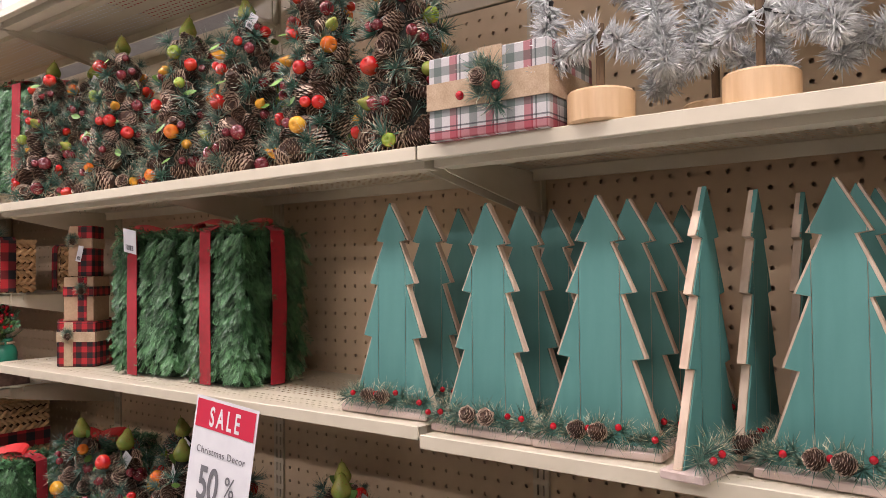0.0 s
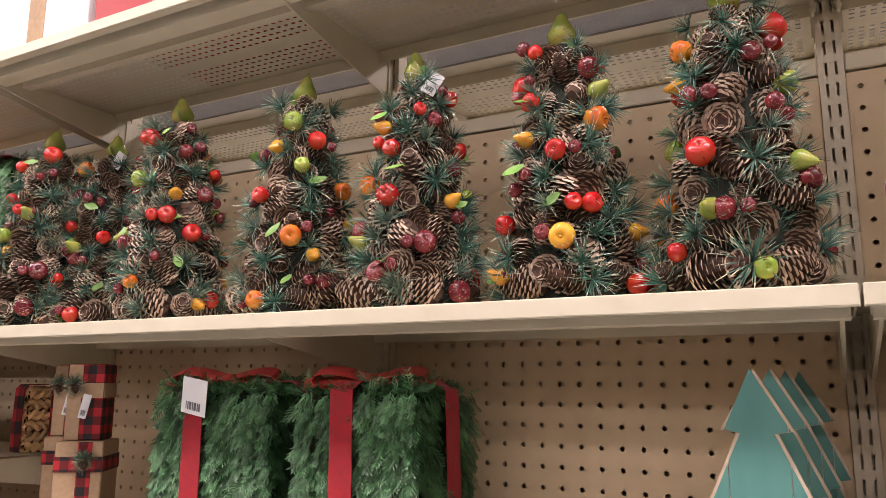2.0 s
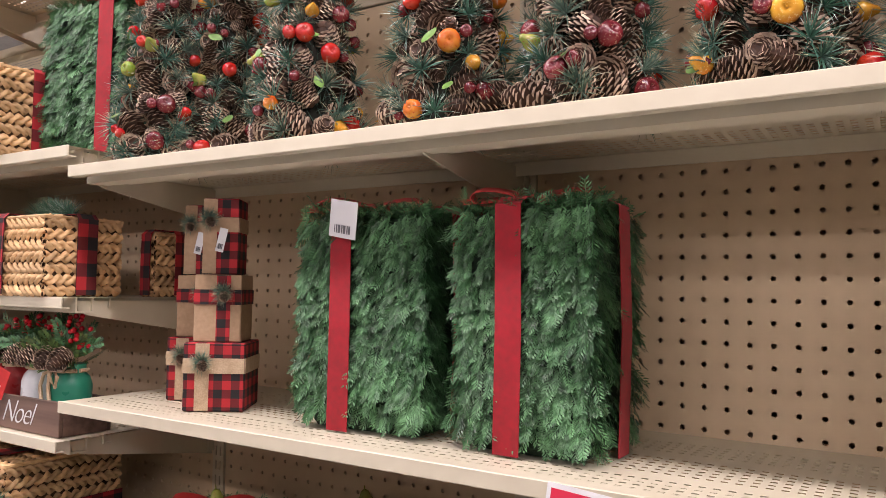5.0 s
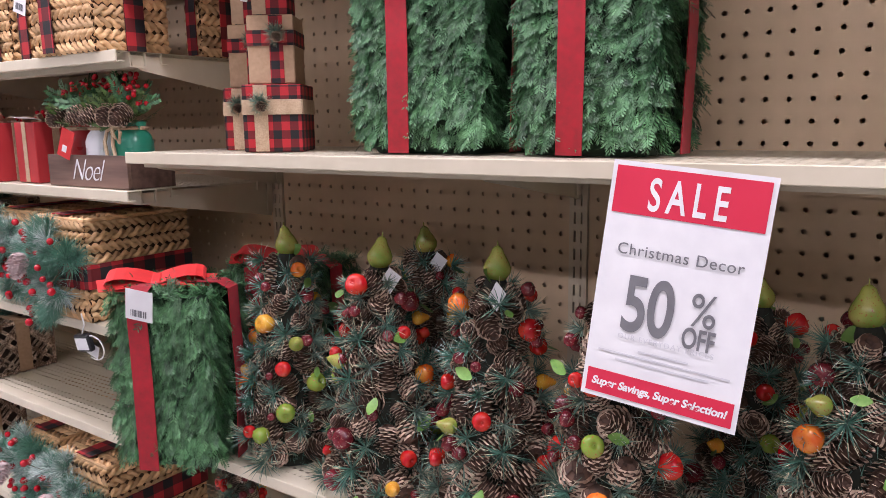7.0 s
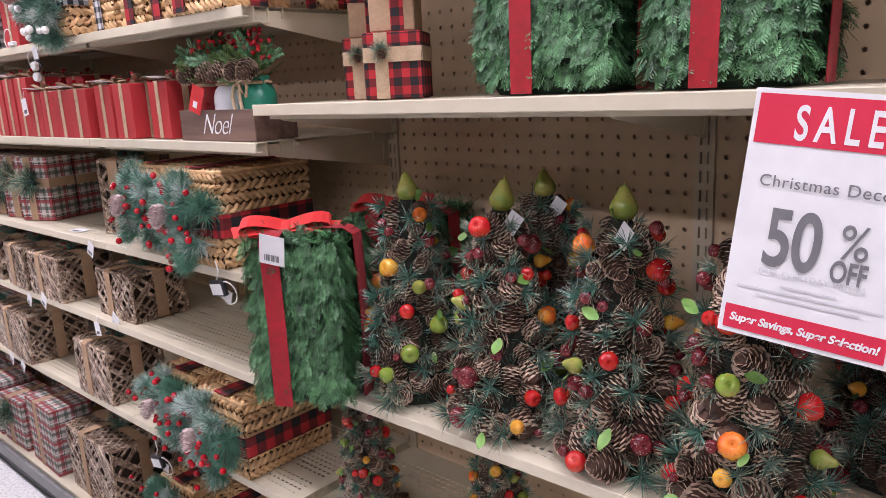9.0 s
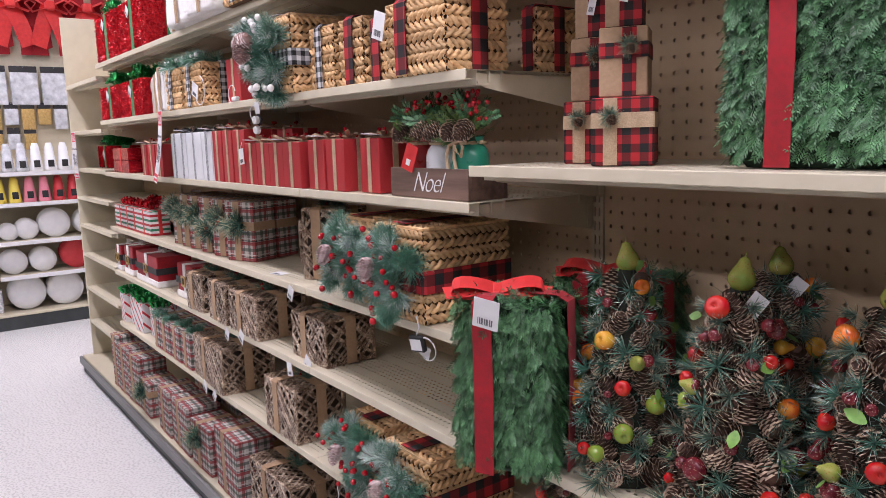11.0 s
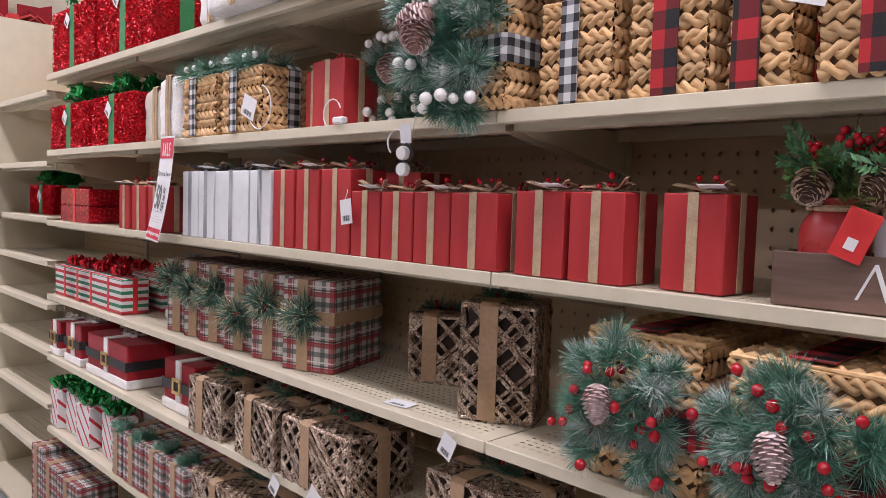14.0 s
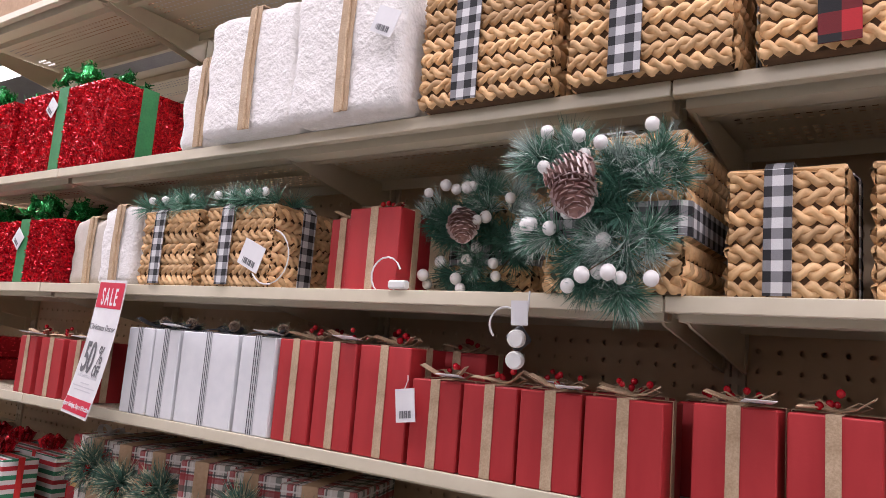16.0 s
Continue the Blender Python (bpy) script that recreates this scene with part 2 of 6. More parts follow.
# base deck, kick plate and bumper rail
structure("base_deck", box(-7 * BAY - 0.01, -0.06, 0.085, 2 * BAY, BACK - 0.008, 0.11, 0.003), M_SHELF, "cream base deck of the shelving")
structure("kick_plate", box(-7 * BAY - 0.03, -0.058, 0.0, 2 * BAY, -0.03, 0.082), M_KICK, "black kick plate under the shelving")
structure("bumper", box(-7 * BAY - 0.07, -0.078, 0.055, 2 * BAY, -0.062, 0.1, 0.006, 2), M_RAIL, "grey bumper rail along the base")
structure("bumper_end", box(-7 * BAY - 0.07, -0.06, 0.055, -7 * BAY - 0.054, 0.86, 0.1, 0.006, 2), M_RAIL)
structure("kick_end", box(-7 * BAY - 0.05, -0.06, 0.0, -7 * BAY - 0.032, 0.85, 0.082), M_KICK)
structure("base_deck_end", box(-7 * BAY - 0.052, -0.06, 0.086, -7 * BAY - 0.012, 0.85, 0.108, 0.003), M_SHELF)


def perforated_plate(w, d):
    """The shelf's sheet: bands of small punched slots between plain strips; x 0 to w, y 0 to d, top at z 0."""
    verts, faces = [], []

    def quad(x0, y0, x1, y1):
        b = len(verts)
        verts.extend([(x0, y0, 0), (x1, y0, 0), (x1, y1, 0), (x0, y1, 0)])
        faces.append((b, b + 1, b + 2, b + 3))
    px, py, hx, hy = 0.0162, 0.0162, 0.0082, 0.0052
    y = 0.022
    quad(0, 0, w, y)
    for rows, gap in ((4, 0.022), (6, 0.03), (5, 0.0)):
        for _ in range(rows):
            n = int((w - 0.06) / px)
            x = (w - n * px) / 2
            quad(0, y, x, y + py)
            quad(x + n * px, y, w, y + py)
            e = (py - hy) / 2
            quad(x, y, x + n * px, y + e)
            quad(x, y + py - e, x + n * px, y + py)
            for i in range(n):
                g = (px - hx) / 2
                quad(x + i * px, y + e, x + i * px + g, y + py - e)
                quad(x + (i + 1) * px - g, y + e, x + (i + 1) * px, y + py - e)
            y += py
        if gap and y + gap < d:
            quad(0, y, w, y + gap)
            y += gap
        if y + 0.1 > d:
            break
    if y < d:
        quad(0, y, w, d)
    return raw_mesh("plate", verts, faces, M_SHELF)


SHELF_D = BACK - 0.004


def bracket_bm():
    """A tapering steel arm under the shelf, with a rounded nose and a hook at the back."""
    bm = bmesh.new()
    prof = [(0.035, -0.006), (SHELF_D - 0.006, -0.006), (SHELF_D - 0.006, -0.088), (SHELF_D - 0.06, -0.078), (0.06, -0.034), (0.04, -0.026)]
    a = [bm.verts.new((0, y, z)) for y, z in prof]
    b = [bm.verts.new((0.004, y, z)) for y, z in prof]
    bm.faces.new(a[::-1])
    bm.faces.new(b)
    for i in range(len(prof)):
        j = (i + 1) % len(prof)
        bm.faces.new((a[i], a[j], b[j], b[i]))
    box_into(bm, -0.003, SHELF_D - 0.02, -0.08, 0.007, SHELF_D - 0.004, -0.012)
    return bm


bracket_me = mesh_of("bracket", bracket_bm(), M_SHELF)


def shelf(bays):
    """A steel shelf that spans one or two bays: punched plate, turned-down lip, ribs and arms."""
    w = bays * BAY - 0.003
    s = thing("shelf", "cream enamelled steel shelf with punched slots", "shelf", "shelves of the display")
    link("plate", perforated_plate(w, SHELF_D), s)
    lip = boxes((0, -0.004, -0.02, w, 0.0, 0.0015, 0.0012), (0, 0.0, -0.02, w, 0.014, -0.0175))
    part("front_lip", lip, M_SHELF, s)
    part("rib", boxes((0.008, 0.03, -0.029, w - 0.008, 0.033, -0.0005), (0.008, 0.033, -0.029, w - 0.008, 0.064, -0.026), (0.008, 0.064, -0.029, w - 0.008, 0.067, -0.0005)), M_SHELF, s)
    part("rib", boxes((0.008, 0.1, -0.02, w - 0.008, 0.103, -0.001), (0.008, 0.103, -0.02, w - 0.008, 0.118, -0.018)), M_SHELF, s)
    part("rib", boxes((0.008, SHELF_D - 0.05, -0.024, w - 0.008, SHELF_D - 0.047, -0.001)), M_SHELF, s)
    for b in range(bays + 1):
        link("bracket", bracket_me, s, pose(min(max(b * BAY - 0.003, 0.013), w - 0.018), 0, 0))
    return s


RIGHT_Z = (0.45, 0.785, 1.35, 1.785, 2.32)
LEFT_Z = (0.47, 0.752, 0.99, 1.275, 1.54, 1.825, 2.32)
END_Z = (0.34, 0.555, 0.765, 0.945, 1.115, 1.285, 1.5, 1.77)
kinds = {}
for k, bays, heights in ((-7, 1, END_Z), (-6, 1, LEFT_Z), (-5, 2, LEFT_Z), (-3, 1, LEFT_Z), (-2, 2, RIGHT_Z), (0, 2, RIGHT_Z)):
    for z in heights:
        place = pose(k * BAY + 0.0015, 0, z - (0.012 if k >= 0 and z == 1.35 else 0))
        if bays not in kinds:
            kinds[bays] = shelf(bays)
            kinds[bays].matrix_basis = place
        else:
            copy_thing(kinds[bays], place)
# overhead shelves of the far side, seen over the panels
for k in BAYS[1:]:
    copy_thing(kinds[1], pose((k + 1) * BAY - 0.0015, 2 * BACK + 0.03, 2.3, 0, 0, 180))

# ---- materials of the goods ----
M_SCALE = surface("cone_scale", (0.038, 0.019, 0.012), (0.12, 0.06, 0.036), 0.7, 120, island=0.3)
M_TIP = surface("cone_tip", (0.27, 0.17, 0.11), (0.68, 0.53, 0.4), 0.65, 150, island=0.35)
M_FROST = surface("cone_frosted", (0.4, 0.26, 0.24), (0.8, 0.7, 0.69), 0.7, 90, island=0.25)
M_RUST = surface("cone_rust", (0.2, 0.1, 0.08), (0.4, 0.25, 0.22), 0.7, 90, island=0.25)
M_OLIVE = surface("olive_sprig", (0.03, 0.075, 0.015), (0.12, 0.2, 0.05), 0.5, 120, island=0.45, relief=0)
M_NEEDLE = surface("needle_green", (0.032, 0.12, 0.08), (0.085, 0.23, 0.16), 0.5, 200, island=0.5, relief=0)
M_NEEDLE_PALE = surface("needle_blue_green", (0.06, 0.2, 0.13), (0.17, 0.36, 0.26), 0.5, 150, island=0.45, relief=0)
M_NEEDLE_GREY = surface("needle_grey_green", (0.06, 0.13, 0.1), (0.19, 0.28, 0.21), 0.45, 150, island=0.45, relief=0)
M_NEEDLE_DEEP = surface("needle_deep_green", (0.036, 0.11, 0.08), (0.1, 0.23, 0.17), 0.45, 200, island=0.5, relief=0)
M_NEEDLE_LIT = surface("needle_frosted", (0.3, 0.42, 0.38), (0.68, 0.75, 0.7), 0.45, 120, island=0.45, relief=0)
M_NEEDLE_GOLD = surface("needle_gilt", (0.2, 0.22, 0.13), (0.72, 0.64, 0.44), 0.35, 220, island=0.4, relief=0)
M_SNOW = surface("flocking", (0.55, 0.57, 0.55), (0.82, 0.83, 0.82), 0.9, 160, island=0.25)
M_BOXWOOD = surface("boxwood_leaf", (0.014, 0.068, 0.021), (0.12, 0.3, 0.125), 0.42, 90, island=0.5, relief=0, lo=0.38, hi=0.66)
# near-black green: shade between the leaves, put into the colour
M_HEDGE_SHADE = surface("hedge_gap_shade", (0.006, 0.02, 0.009), (0.015, 0.04, 0.018), 0.9, 80)
# near-black: deep shade between the ornaments, put into the core's colour
M_CORE_SHADE = surface("tree_gap_shade", (0.012, 0.013, 0.009), (0.022, 0.026, 0.016), 0.9, 90)
M_LEAF = surface("leaf_green", (0.07, 0.2, 0.025), (0.22, 0.38, 0.09), 0.45, 60, island=0.4, relief=0.2)
M_BERRY = surface("berry_red", (0.32, 0.004, 0.01), (0.45, 0.012, 0.02), 0.15, 50, island=0.2, relief=0)
M_PEARL = surface("berry_white", (0.74, 0.72, 0.7), (0.84, 0.83, 0.81), 0.3, 50, relief=0)
M_VELVET = surface("red_velvet", (0.25, 0.003, 0.008), (0.38, 0.006, 0.015), 0.8, 90, sheen=0.08, relief=0.15)
M_BRIGHT = surface("red_satin", (0.55, 0.02, 0.02), (0.72, 0.04, 0.035), 0.5, 40, sheen=0.05)
M_TEAL = surface("teal_paint", (0.06, 0.215, 0.19), (0.1, 0.285, 0.25), 0.62, 30, relief=0.15, stretch=(1, 1, 0.15), fine=260)
M_RAW = surface("bare_wood_edge", (0.5, 0.36, 0.25), (0.72, 0.58, 0.44), 0.75, 60, stretch=(1, 1, 0.2))
M_PINK = surface("base_plank", (0.5, 0.38, 0.32), (0.7, 0.58, 0.52), 0.7, 60, stretch=(0.15, 1, 1))
M_SLICE = surface("turned_pine", (0.55, 0.33, 0.16), (0.75, 0.52, 0.3), 0.5, 50, stretch=(1, 1, 0.12))
M_REDWOOD = surface("red_painted_wood", (0.36, 0.016, 0.02), (0.46, 0.03, 0.032), 0.55, 35, relief=0.15, stretch=(1, 1, 0.25), fine=300)
M_BURLAP = surface("burlap", (0.4, 0.28, 0.17), (0.56, 0.42, 0.28), 0.9, 400, relief=0.6)
M_KRAFT = surface("kraft_ribbon", (0.36, 0.23, 0.13), (0.46, 0.31, 0.19), 0.8, 120, relief=0.2)
M_TWINE = surface("twine", (0.4, 0.28, 0.17), (0.6, 0.46, 0.3), 0.9, 300, relief=0.5)
M_WHITEBOX = surface("white_painted_wood", (0.66, 0.68, 0.7), (0.76, 0.77, 0.78), 0.6, 30, relief=0.15, fine=300)
M_TAG = surface("paper_tag", (0.7, 0.7, 0.71), (0.78, 0.78, 0.78), 0.7, 30, relief=0)
M_INK = surface("grey_ink", (0.13, 0.13, 0.14), (0.18, 0.18, 0.19), 0.7, 30, relief=0)
M_SIGNRED = surface("sign_red", (0.62, 0.02, 0.055), (0.66, 0.025, 0.065), 0.5, 20, relief=0)
M_LIGHTINK = surface("pale_ink", (0.56, 0.56, 0.59), (0.62, 0.62, 0.64), 0.7, 30, relief=0)
M_STRAW = surface("hyacinth_braid", (0.5, 0.29, 0.125), (0.78, 0.52, 0.27), 0.7, 70, island=0.3, relief=0.4, fine=400)
# dark brown that paints the shade in the holes of the weave
M_STRAWSHADE = surface("straw_gap_shade", (0.07, 0.035, 0.015), (0.13, 0.07, 0.03), 0.9, 60)
# gilt strips; glitter highlights are put into the colour as pale speckles
M_RATTAN = surface("gilt_rattan", (0.17, 0.105, 0.068), (0.85, 0.7, 0.55), 0.3, 330, metal=0.4, lo=0.46, hi=0.64, island=0.25, relief=0.5)
# shade of the hollow inside, painted as a dark brown
M_RATSHADE = surface("rattan_gap_shade", (0.03, 0.02, 0.014), (0.06, 0.04, 0.028), 0.9, 60)
M_FUR = surface("white_plush", (0.72, 0.7, 0.66), (0.84, 0.82, 0.79), 0.95, 45, relief=0.9, depth=0.006, sheen=0.6, fine=140)
M_LINEN = surface("linen", (0.55, 0.5, 0.43), (0.66, 0.61, 0.54), 0.9, 300, relief=0.4)
M_GREENRIB = surface("green_ribbon", (0.03, 0.2, 0.075), (0.05, 0.28, 0.1), 0.5, 200, relief=0.3)
M_REDFLAKE = surface("red_tinsel", (0.4, 0.002, 0.01), (0.85, 0.02, 0.03), 0.22, 200, metal=0.55, island=0.5, relief=0)
M_TINSEL = surface("green_tinsel", (0.0, 0.16, 0.03), (0.03, 0.42, 0.1), 0.25, 300, metal=0.6, lo=0.4, hi=0.6, relief=0.9, island=0.4)
M_REDFOIL = surface("red_foil_bow", (0.35, 0.0, 0.01), (0.65, 0.02, 0.03), 0.25, 120, metal=0.5, island=0.4)
M_BELT = surface("black_belt", (0.012, 0.012, 0.014), (0.03, 0.03, 0.032), 0.5, 60)
M_GOLD = surface("gold_glitter", (0.45, 0.28, 0.08), (0.8, 0.58, 0.25), 0.35, 500, metal=0.7)
M_CRATE = surface("dark_stained_crate", (0.06, 0.032, 0.022), (0.2, 0.12, 0.09), 0.7, 60, stretch=(0.08, 1, 1), relief=0.5)
M_JARW = surface("jar_white", (0.68, 0.7, 0.72), (0.76, 0.77, 0.78), 0.3, 20, relief=0)
M_JARG = surface("jar_green", (0.012, 0.2, 0.12), (0.02, 0.26, 0.16), 0.3, 20, relief=0)
M_JARR = surface("jar_red", (0.4, 0.03, 0.03), (0.5, 0.05, 0.05), 0.3, 20, relief=0)
M_WIRE = surface("white_cord", (0.7, 0.7, 0.68), (0.76, 0.76, 0.74), 0.5, 20, relief=0)
M_STEM = surface("pear_stem", (0.1, 0.06, 0.03), (0.16, 0.1, 0.05), 0.8, 60)
M_GLASSY = surface("clear_packaging", (0.34, 0.36, 0.4), (0.78, 0.8, 0.84), 0.2, 22, relief=0.6, depth=0.006)
M_CHROME = surface("foil_trays", (0.5, 0.5, 0.52), (0.7, 0.7, 0.72), 0.25, 30, metal=0.9)
M_PLATE = surface("white_plates", (0.72, 0.73, 0.76), (0.8, 0.81, 0.83), 0.35, 20, relief=0.1)
M_REDPLATE = surface("red_plates", (0.5, 0.03, 0.04), (0.6, 0.05, 0.06), 0.35, 20, relief=0.1)
M_YELLOW = surface("yellow_cups", (0.75, 0.6, 0.08), (0.82, 0.68, 0.12), 0.4, 20, relief=0)
M_ROSE = surface("pink_cups", (0.75, 0.22, 0.3), (0.82, 0.3, 0.38), 0.4, 20, relief=0)


def glitter(name, a, b):
    """Tinsel cloth: countless tiny bright flakes over a dark weave; sparkle put into colour."""
    m, nt, bsdf = nodes_of(name)
    v = nt.nodes.new("ShaderNodeTexVoronoi")
    v.inputs["Scale"].default_value = 300
    tc = nt.nodes.new("ShaderNodeTexCoord")
    nt.links.new(tc.outputs["Object"], v.inputs["Vector"])
    big = noise_node(nt, 45, 3)
    f = ramp(nt, math_node(nt, "ADD", v.outputs["Color"], math_node(nt, "MULTIPLY", big, 0.6)), 0.55, 1.05)
    nt.links.new(mix_rgb(nt, f, a, b), bsdf.inputs["Base Color"])
    bsdf.inputs["Metallic"].default_value = 0.35
    bsdf.inputs["Roughness"].default_value = 0.24
    bump(nt, bsdf, v.outputs["Color"], 1.0, 0.004)
    return m


M_REDGLIT = glitter("red_tinsel_cloth", (0.3, 0.002, 0.008), (0.8, 0.03, 0.035))


def fruit_skin(name, a, b, c):
    """Waxed fruit: two hues that run into each other over a speckled skin."""
    m, nt, bsdf = nodes_of(name)
    n1, n2 = noise_node(nt, 22, 2), noise_node(nt, 380, 2)
    col = mix_rgb(nt, ramp(nt, n1, 0.38, 0.62), a, b)
    col = mix_rgb(nt, ramp(nt, n2, 0.6, 0.72), col, c)
    nt.links.new(vary(nt, col, 0.15), bsdf.inputs["Base Color"])
    bsdf.inputs["Roughness"].default_value = 0.22
    bump(nt, bsdf, n2, 0.15, 0.0006)
    return m


SKINS = [fruit_skin("skin_red", (0.48, 0.008, 0.012), (0.6, 0.055, 0.02), (0.36, 0.012, 0.012)),
         fruit_skin("skin_orange", (0.66, 0.12, 0.015), (0.75, 0.34, 0.04), (0.6, 0.07, 0.02)),
         fruit_skin("skin_burgundy", (0.09, 0.008, 0.014), (0.26, 0.03, 0.035), (0.5, 0.3, 0.22)),
         fruit_skin("skin_green", (0.2, 0.34, 0.04), (0.36, 0.42, 0.07), (0.5, 0.1, 0.05)),
         fruit_skin("skin_yellow", (0.75, 0.42, 0.04), (0.7, 0.24, 0.03), (0.85, 0.6, 0.2))]
M_PEAR = fruit_skin("skin_pear", (0.2, 0.3, 0.045), (0.4, 0.36, 0.09), (0.34, 0.09, 0.04))
M_BUFFALO = check_cloth("buffalo_check_red", (0.5, 0.02, 0.025), (0.16, 0.01, 0.012), (0.012, 0.012, 0.013), 0.03)
M_BUFFRIB = check_cloth("buffalo_check_ribbon", (0.5, 0.02, 0.025), (0.16, 0.01, 0.012), (0.012, 0.012, 0.013), 0.052)
M_BWCHECK = check_cloth("buffalo_check_white", (0.72, 0.72, 0.72), (0.25, 0.25, 0.26), (0.014, 0.014, 0.016), 0.026)
M_TARTAN = tartan_cloth("red_green_tartan", (0.55, 0.5, 0.46), (((0.32, 0.025, 0.03), 0.2, 0.0, 0.8), ((0.03, 0.06, 0.045), 0.2, 0.38, 0.7),
                        ((0.66, 0.63, 0.6), 0.06, 0.62, 0.8), ((0.02, 0.025, 0.03), 0.06, 0.76, 0.75), ((0.3, 0.03, 0.035), 0.04, 0.86, 0.7)), 0.058)
M_TARTANW = tartan_cloth("white_tartan", (0.62, 0.6, 0.58), (((0.42, 0.03, 0.05), 0.22, 0.0, 0.7), ((0.04, 0.09, 0.07), 0.22, 0.45, 0.6),
                         ((0.02, 0.02, 0.03), 0.04, 0.72, 0.7), ((0.03, 0.03, 0.04), 0.03, 0.82, 0.7)), 0.062)


def stripe_cloth(name, a, b, c, period, slant=0.0):
    m, nt, bsdf = nodes_of(name)
    o = flat_uv(nt)
    u = math_node(nt, "MULTIPLY_ADD", o[0], slant, o[1])
    col = mix_rgb(nt, stripes(nt, u, period, 0.5), a, b)
    col = mix_rgb(nt, stripes(nt, u, 2 * period, 0.25, 0.5), col, c)
    nt.links.new(mix_rgb(nt, math_node(nt, "MULTIPLY", noise_node(nt, 500, 2), 0.2), col, (0.05, 0.05, 0.05)), bsdf.inputs["Base Color"])
    bsdf.inputs["Roughness"].default_value = 0.5
    return m


M_ELF = stripe_cloth("striped_wrap", (0.74, 0.72, 0.7), (0.5, 0.02, 0.03), (0.02, 0.2, 0.1), 0.022)
M_CANDY = stripe_cloth("candy_stripe", (0.76, 0.74, 0.73), (0.55, 0.02, 0.03), (0.76, 0.74, 0.73), 0.03, 1.0)
def ticking_cloth():
    """White tape with three thin dark lines along it."""
    m, nt, bsdf = nodes_of("ticking_ribbon")
    o = flat_uv(nt)
    col = mix_rgb(nt, stripes(nt, o[0], 0.0052, 0.42, 0.29), (0.6, 0.61, 0.63), (0.07, 0.075, 0.085))
    cloth_finish(nt, bsdf, col)
    return m


M_TICKING = ticking_cloth()


# ---- small shapes ----
def tube_into(bm, pts, r, n=5):
    pts = [Vector(p) for p in pts]
    rings = []
    for i, p in enumerate(pts):
        d = (pts[min(i + 1, len(pts) - 1)] - pts[max(i - 1, 0)]).normalized()
        a = d.orthogonal().normalized()
        b = d.cross(a)
        rings.append([bm.verts.new(p + r * (math.cos(2 * math.pi * k / n) * a + math.sin(2 * math.pi * k / n) * b)) for k in range(n)])
    for r0, r1 in zip(rings, rings[1:]):
        for k in range(n):
            bm.faces.new((r0[k], r0[(k + 1) % n], r1[(k + 1) % n], r1[k]))
    bm.faces.new(rings[0][::-1])
    bm.faces.new(rings[-1])


def tube(pts, r, n=5):
    bm = bmesh.new()
    tube_into(bm, pts, r, n)
    return bm


def band_into(bm, pts, across, thick=0.0014):
    """A ribbon that follows the points; across: the vector over its width."""
    pts, h = [Vector(p) for p in pts], Vector(across) / 2
    rows = []
    for i, p in enumerate(pts):
        d = (pts[min(i + 1, len(pts) - 1)] - pts[max(i - 1, 0)]).normalized()
        n = d.cross(h).normalized() * thick / 2
        rows.append([bm.verts.new(p + s * h + t * n) for s, t in ((-1, -1), (1, -1), (1, 1), (-1, 1))])
    for r0, r1 in zip(rows, rows[1:]):
        for k in range(4):
            bm.faces.new((r0[k], r0[(k + 1) % 4], r1[(k + 1) % 4], r1[k]))
    bm.faces.new(rows[0][::-1])
    bm.faces.new(rows[-1])
    return bm


def band(pts, across, thick=0.0014):
    bm = band_into(bmesh.new(), pts, across, thick)
    box_uv(bm)
    return bm


def arc(c, r, a0, a1, n, axis="xz"):
    out = []
    for i in range(n + 1):
        a = radians(a0 + (a1 - a0) * i / n)
        u, v = r * math.cos(a), r * math.sin(a)
        out.append((c[0] + u, c[1], c[2] + v) if axis == "xz" else (c[0], c[1] + u, c[2] + v) if axis == "yz" else (c[0] + u, c[1] + v, c[2]))
    return out


def pinecone_mesh(h, r, seed, tip=M_TIP, body=M_SCALE):
    """Overlapping woody scales on a spiral round a solid heart, axis along z from 0 to h."""
    rng = random.Random(seed)
    verts, faces, mats = [], [], []
    n = 84

    def egg(t):
        return r * (0.14 + 0.86 * math.sin(math.pi * (0.2 + 0.77 * t)) ** 0.8)
    heart, hf = lathe([(0.62 * egg(q), h * q) for q in (0.0, 0.2, 0.45, 0.7, 0.9)], 8)
    verts += heart
    faces += hf
    mats += [0] * len(hf)
    for i in range(n):
        t = (i + 0.5) / n
        a = i * 2.39996
        rad = egg(t) * rng.uniform(0.9, 1.1)
        z, lift, w = h * t, 0.22 * r * (1.25 - t), 0.33 * r * (1.1 - 0.5 * t)
        ca, sa = math.cos(a), math.sin(a)
        b = len(verts)
        for rr, ss, zz in ((0.45 * rad, -0.5, -0.1 * r), (0.45 * rad, 0.5, -0.1 * r), (0.86 * rad, 1, lift * 0.55), (0.86 * rad, -1, lift * 0.55),
                           (rad, 0.6, lift), (rad, -0.6, lift), (0.95 * rad, 0, lift * 0.5)):
            verts.append((ca * rr - sa * ss * w, sa * rr + ca * ss * w, z + zz))
        for f, mi in (((b, b + 1, b + 2, b + 3), 0), ((b + 3, b + 2, b + 4, b + 5), 1), ((b + 2, b + 6, b + 4), 1), ((b + 3, b + 5, b + 6), 1), ((b + 4, b + 6, b + 5), 1), ((b + 3, b + 6, b + 2), 0)):
            faces.append(f)
            mats.append(mi)
    me = raw_mesh("pinecone", verts, faces, body)
    me.materials.append(tip)
    me.polygons.foreach_set("material_index", mats)
    return me


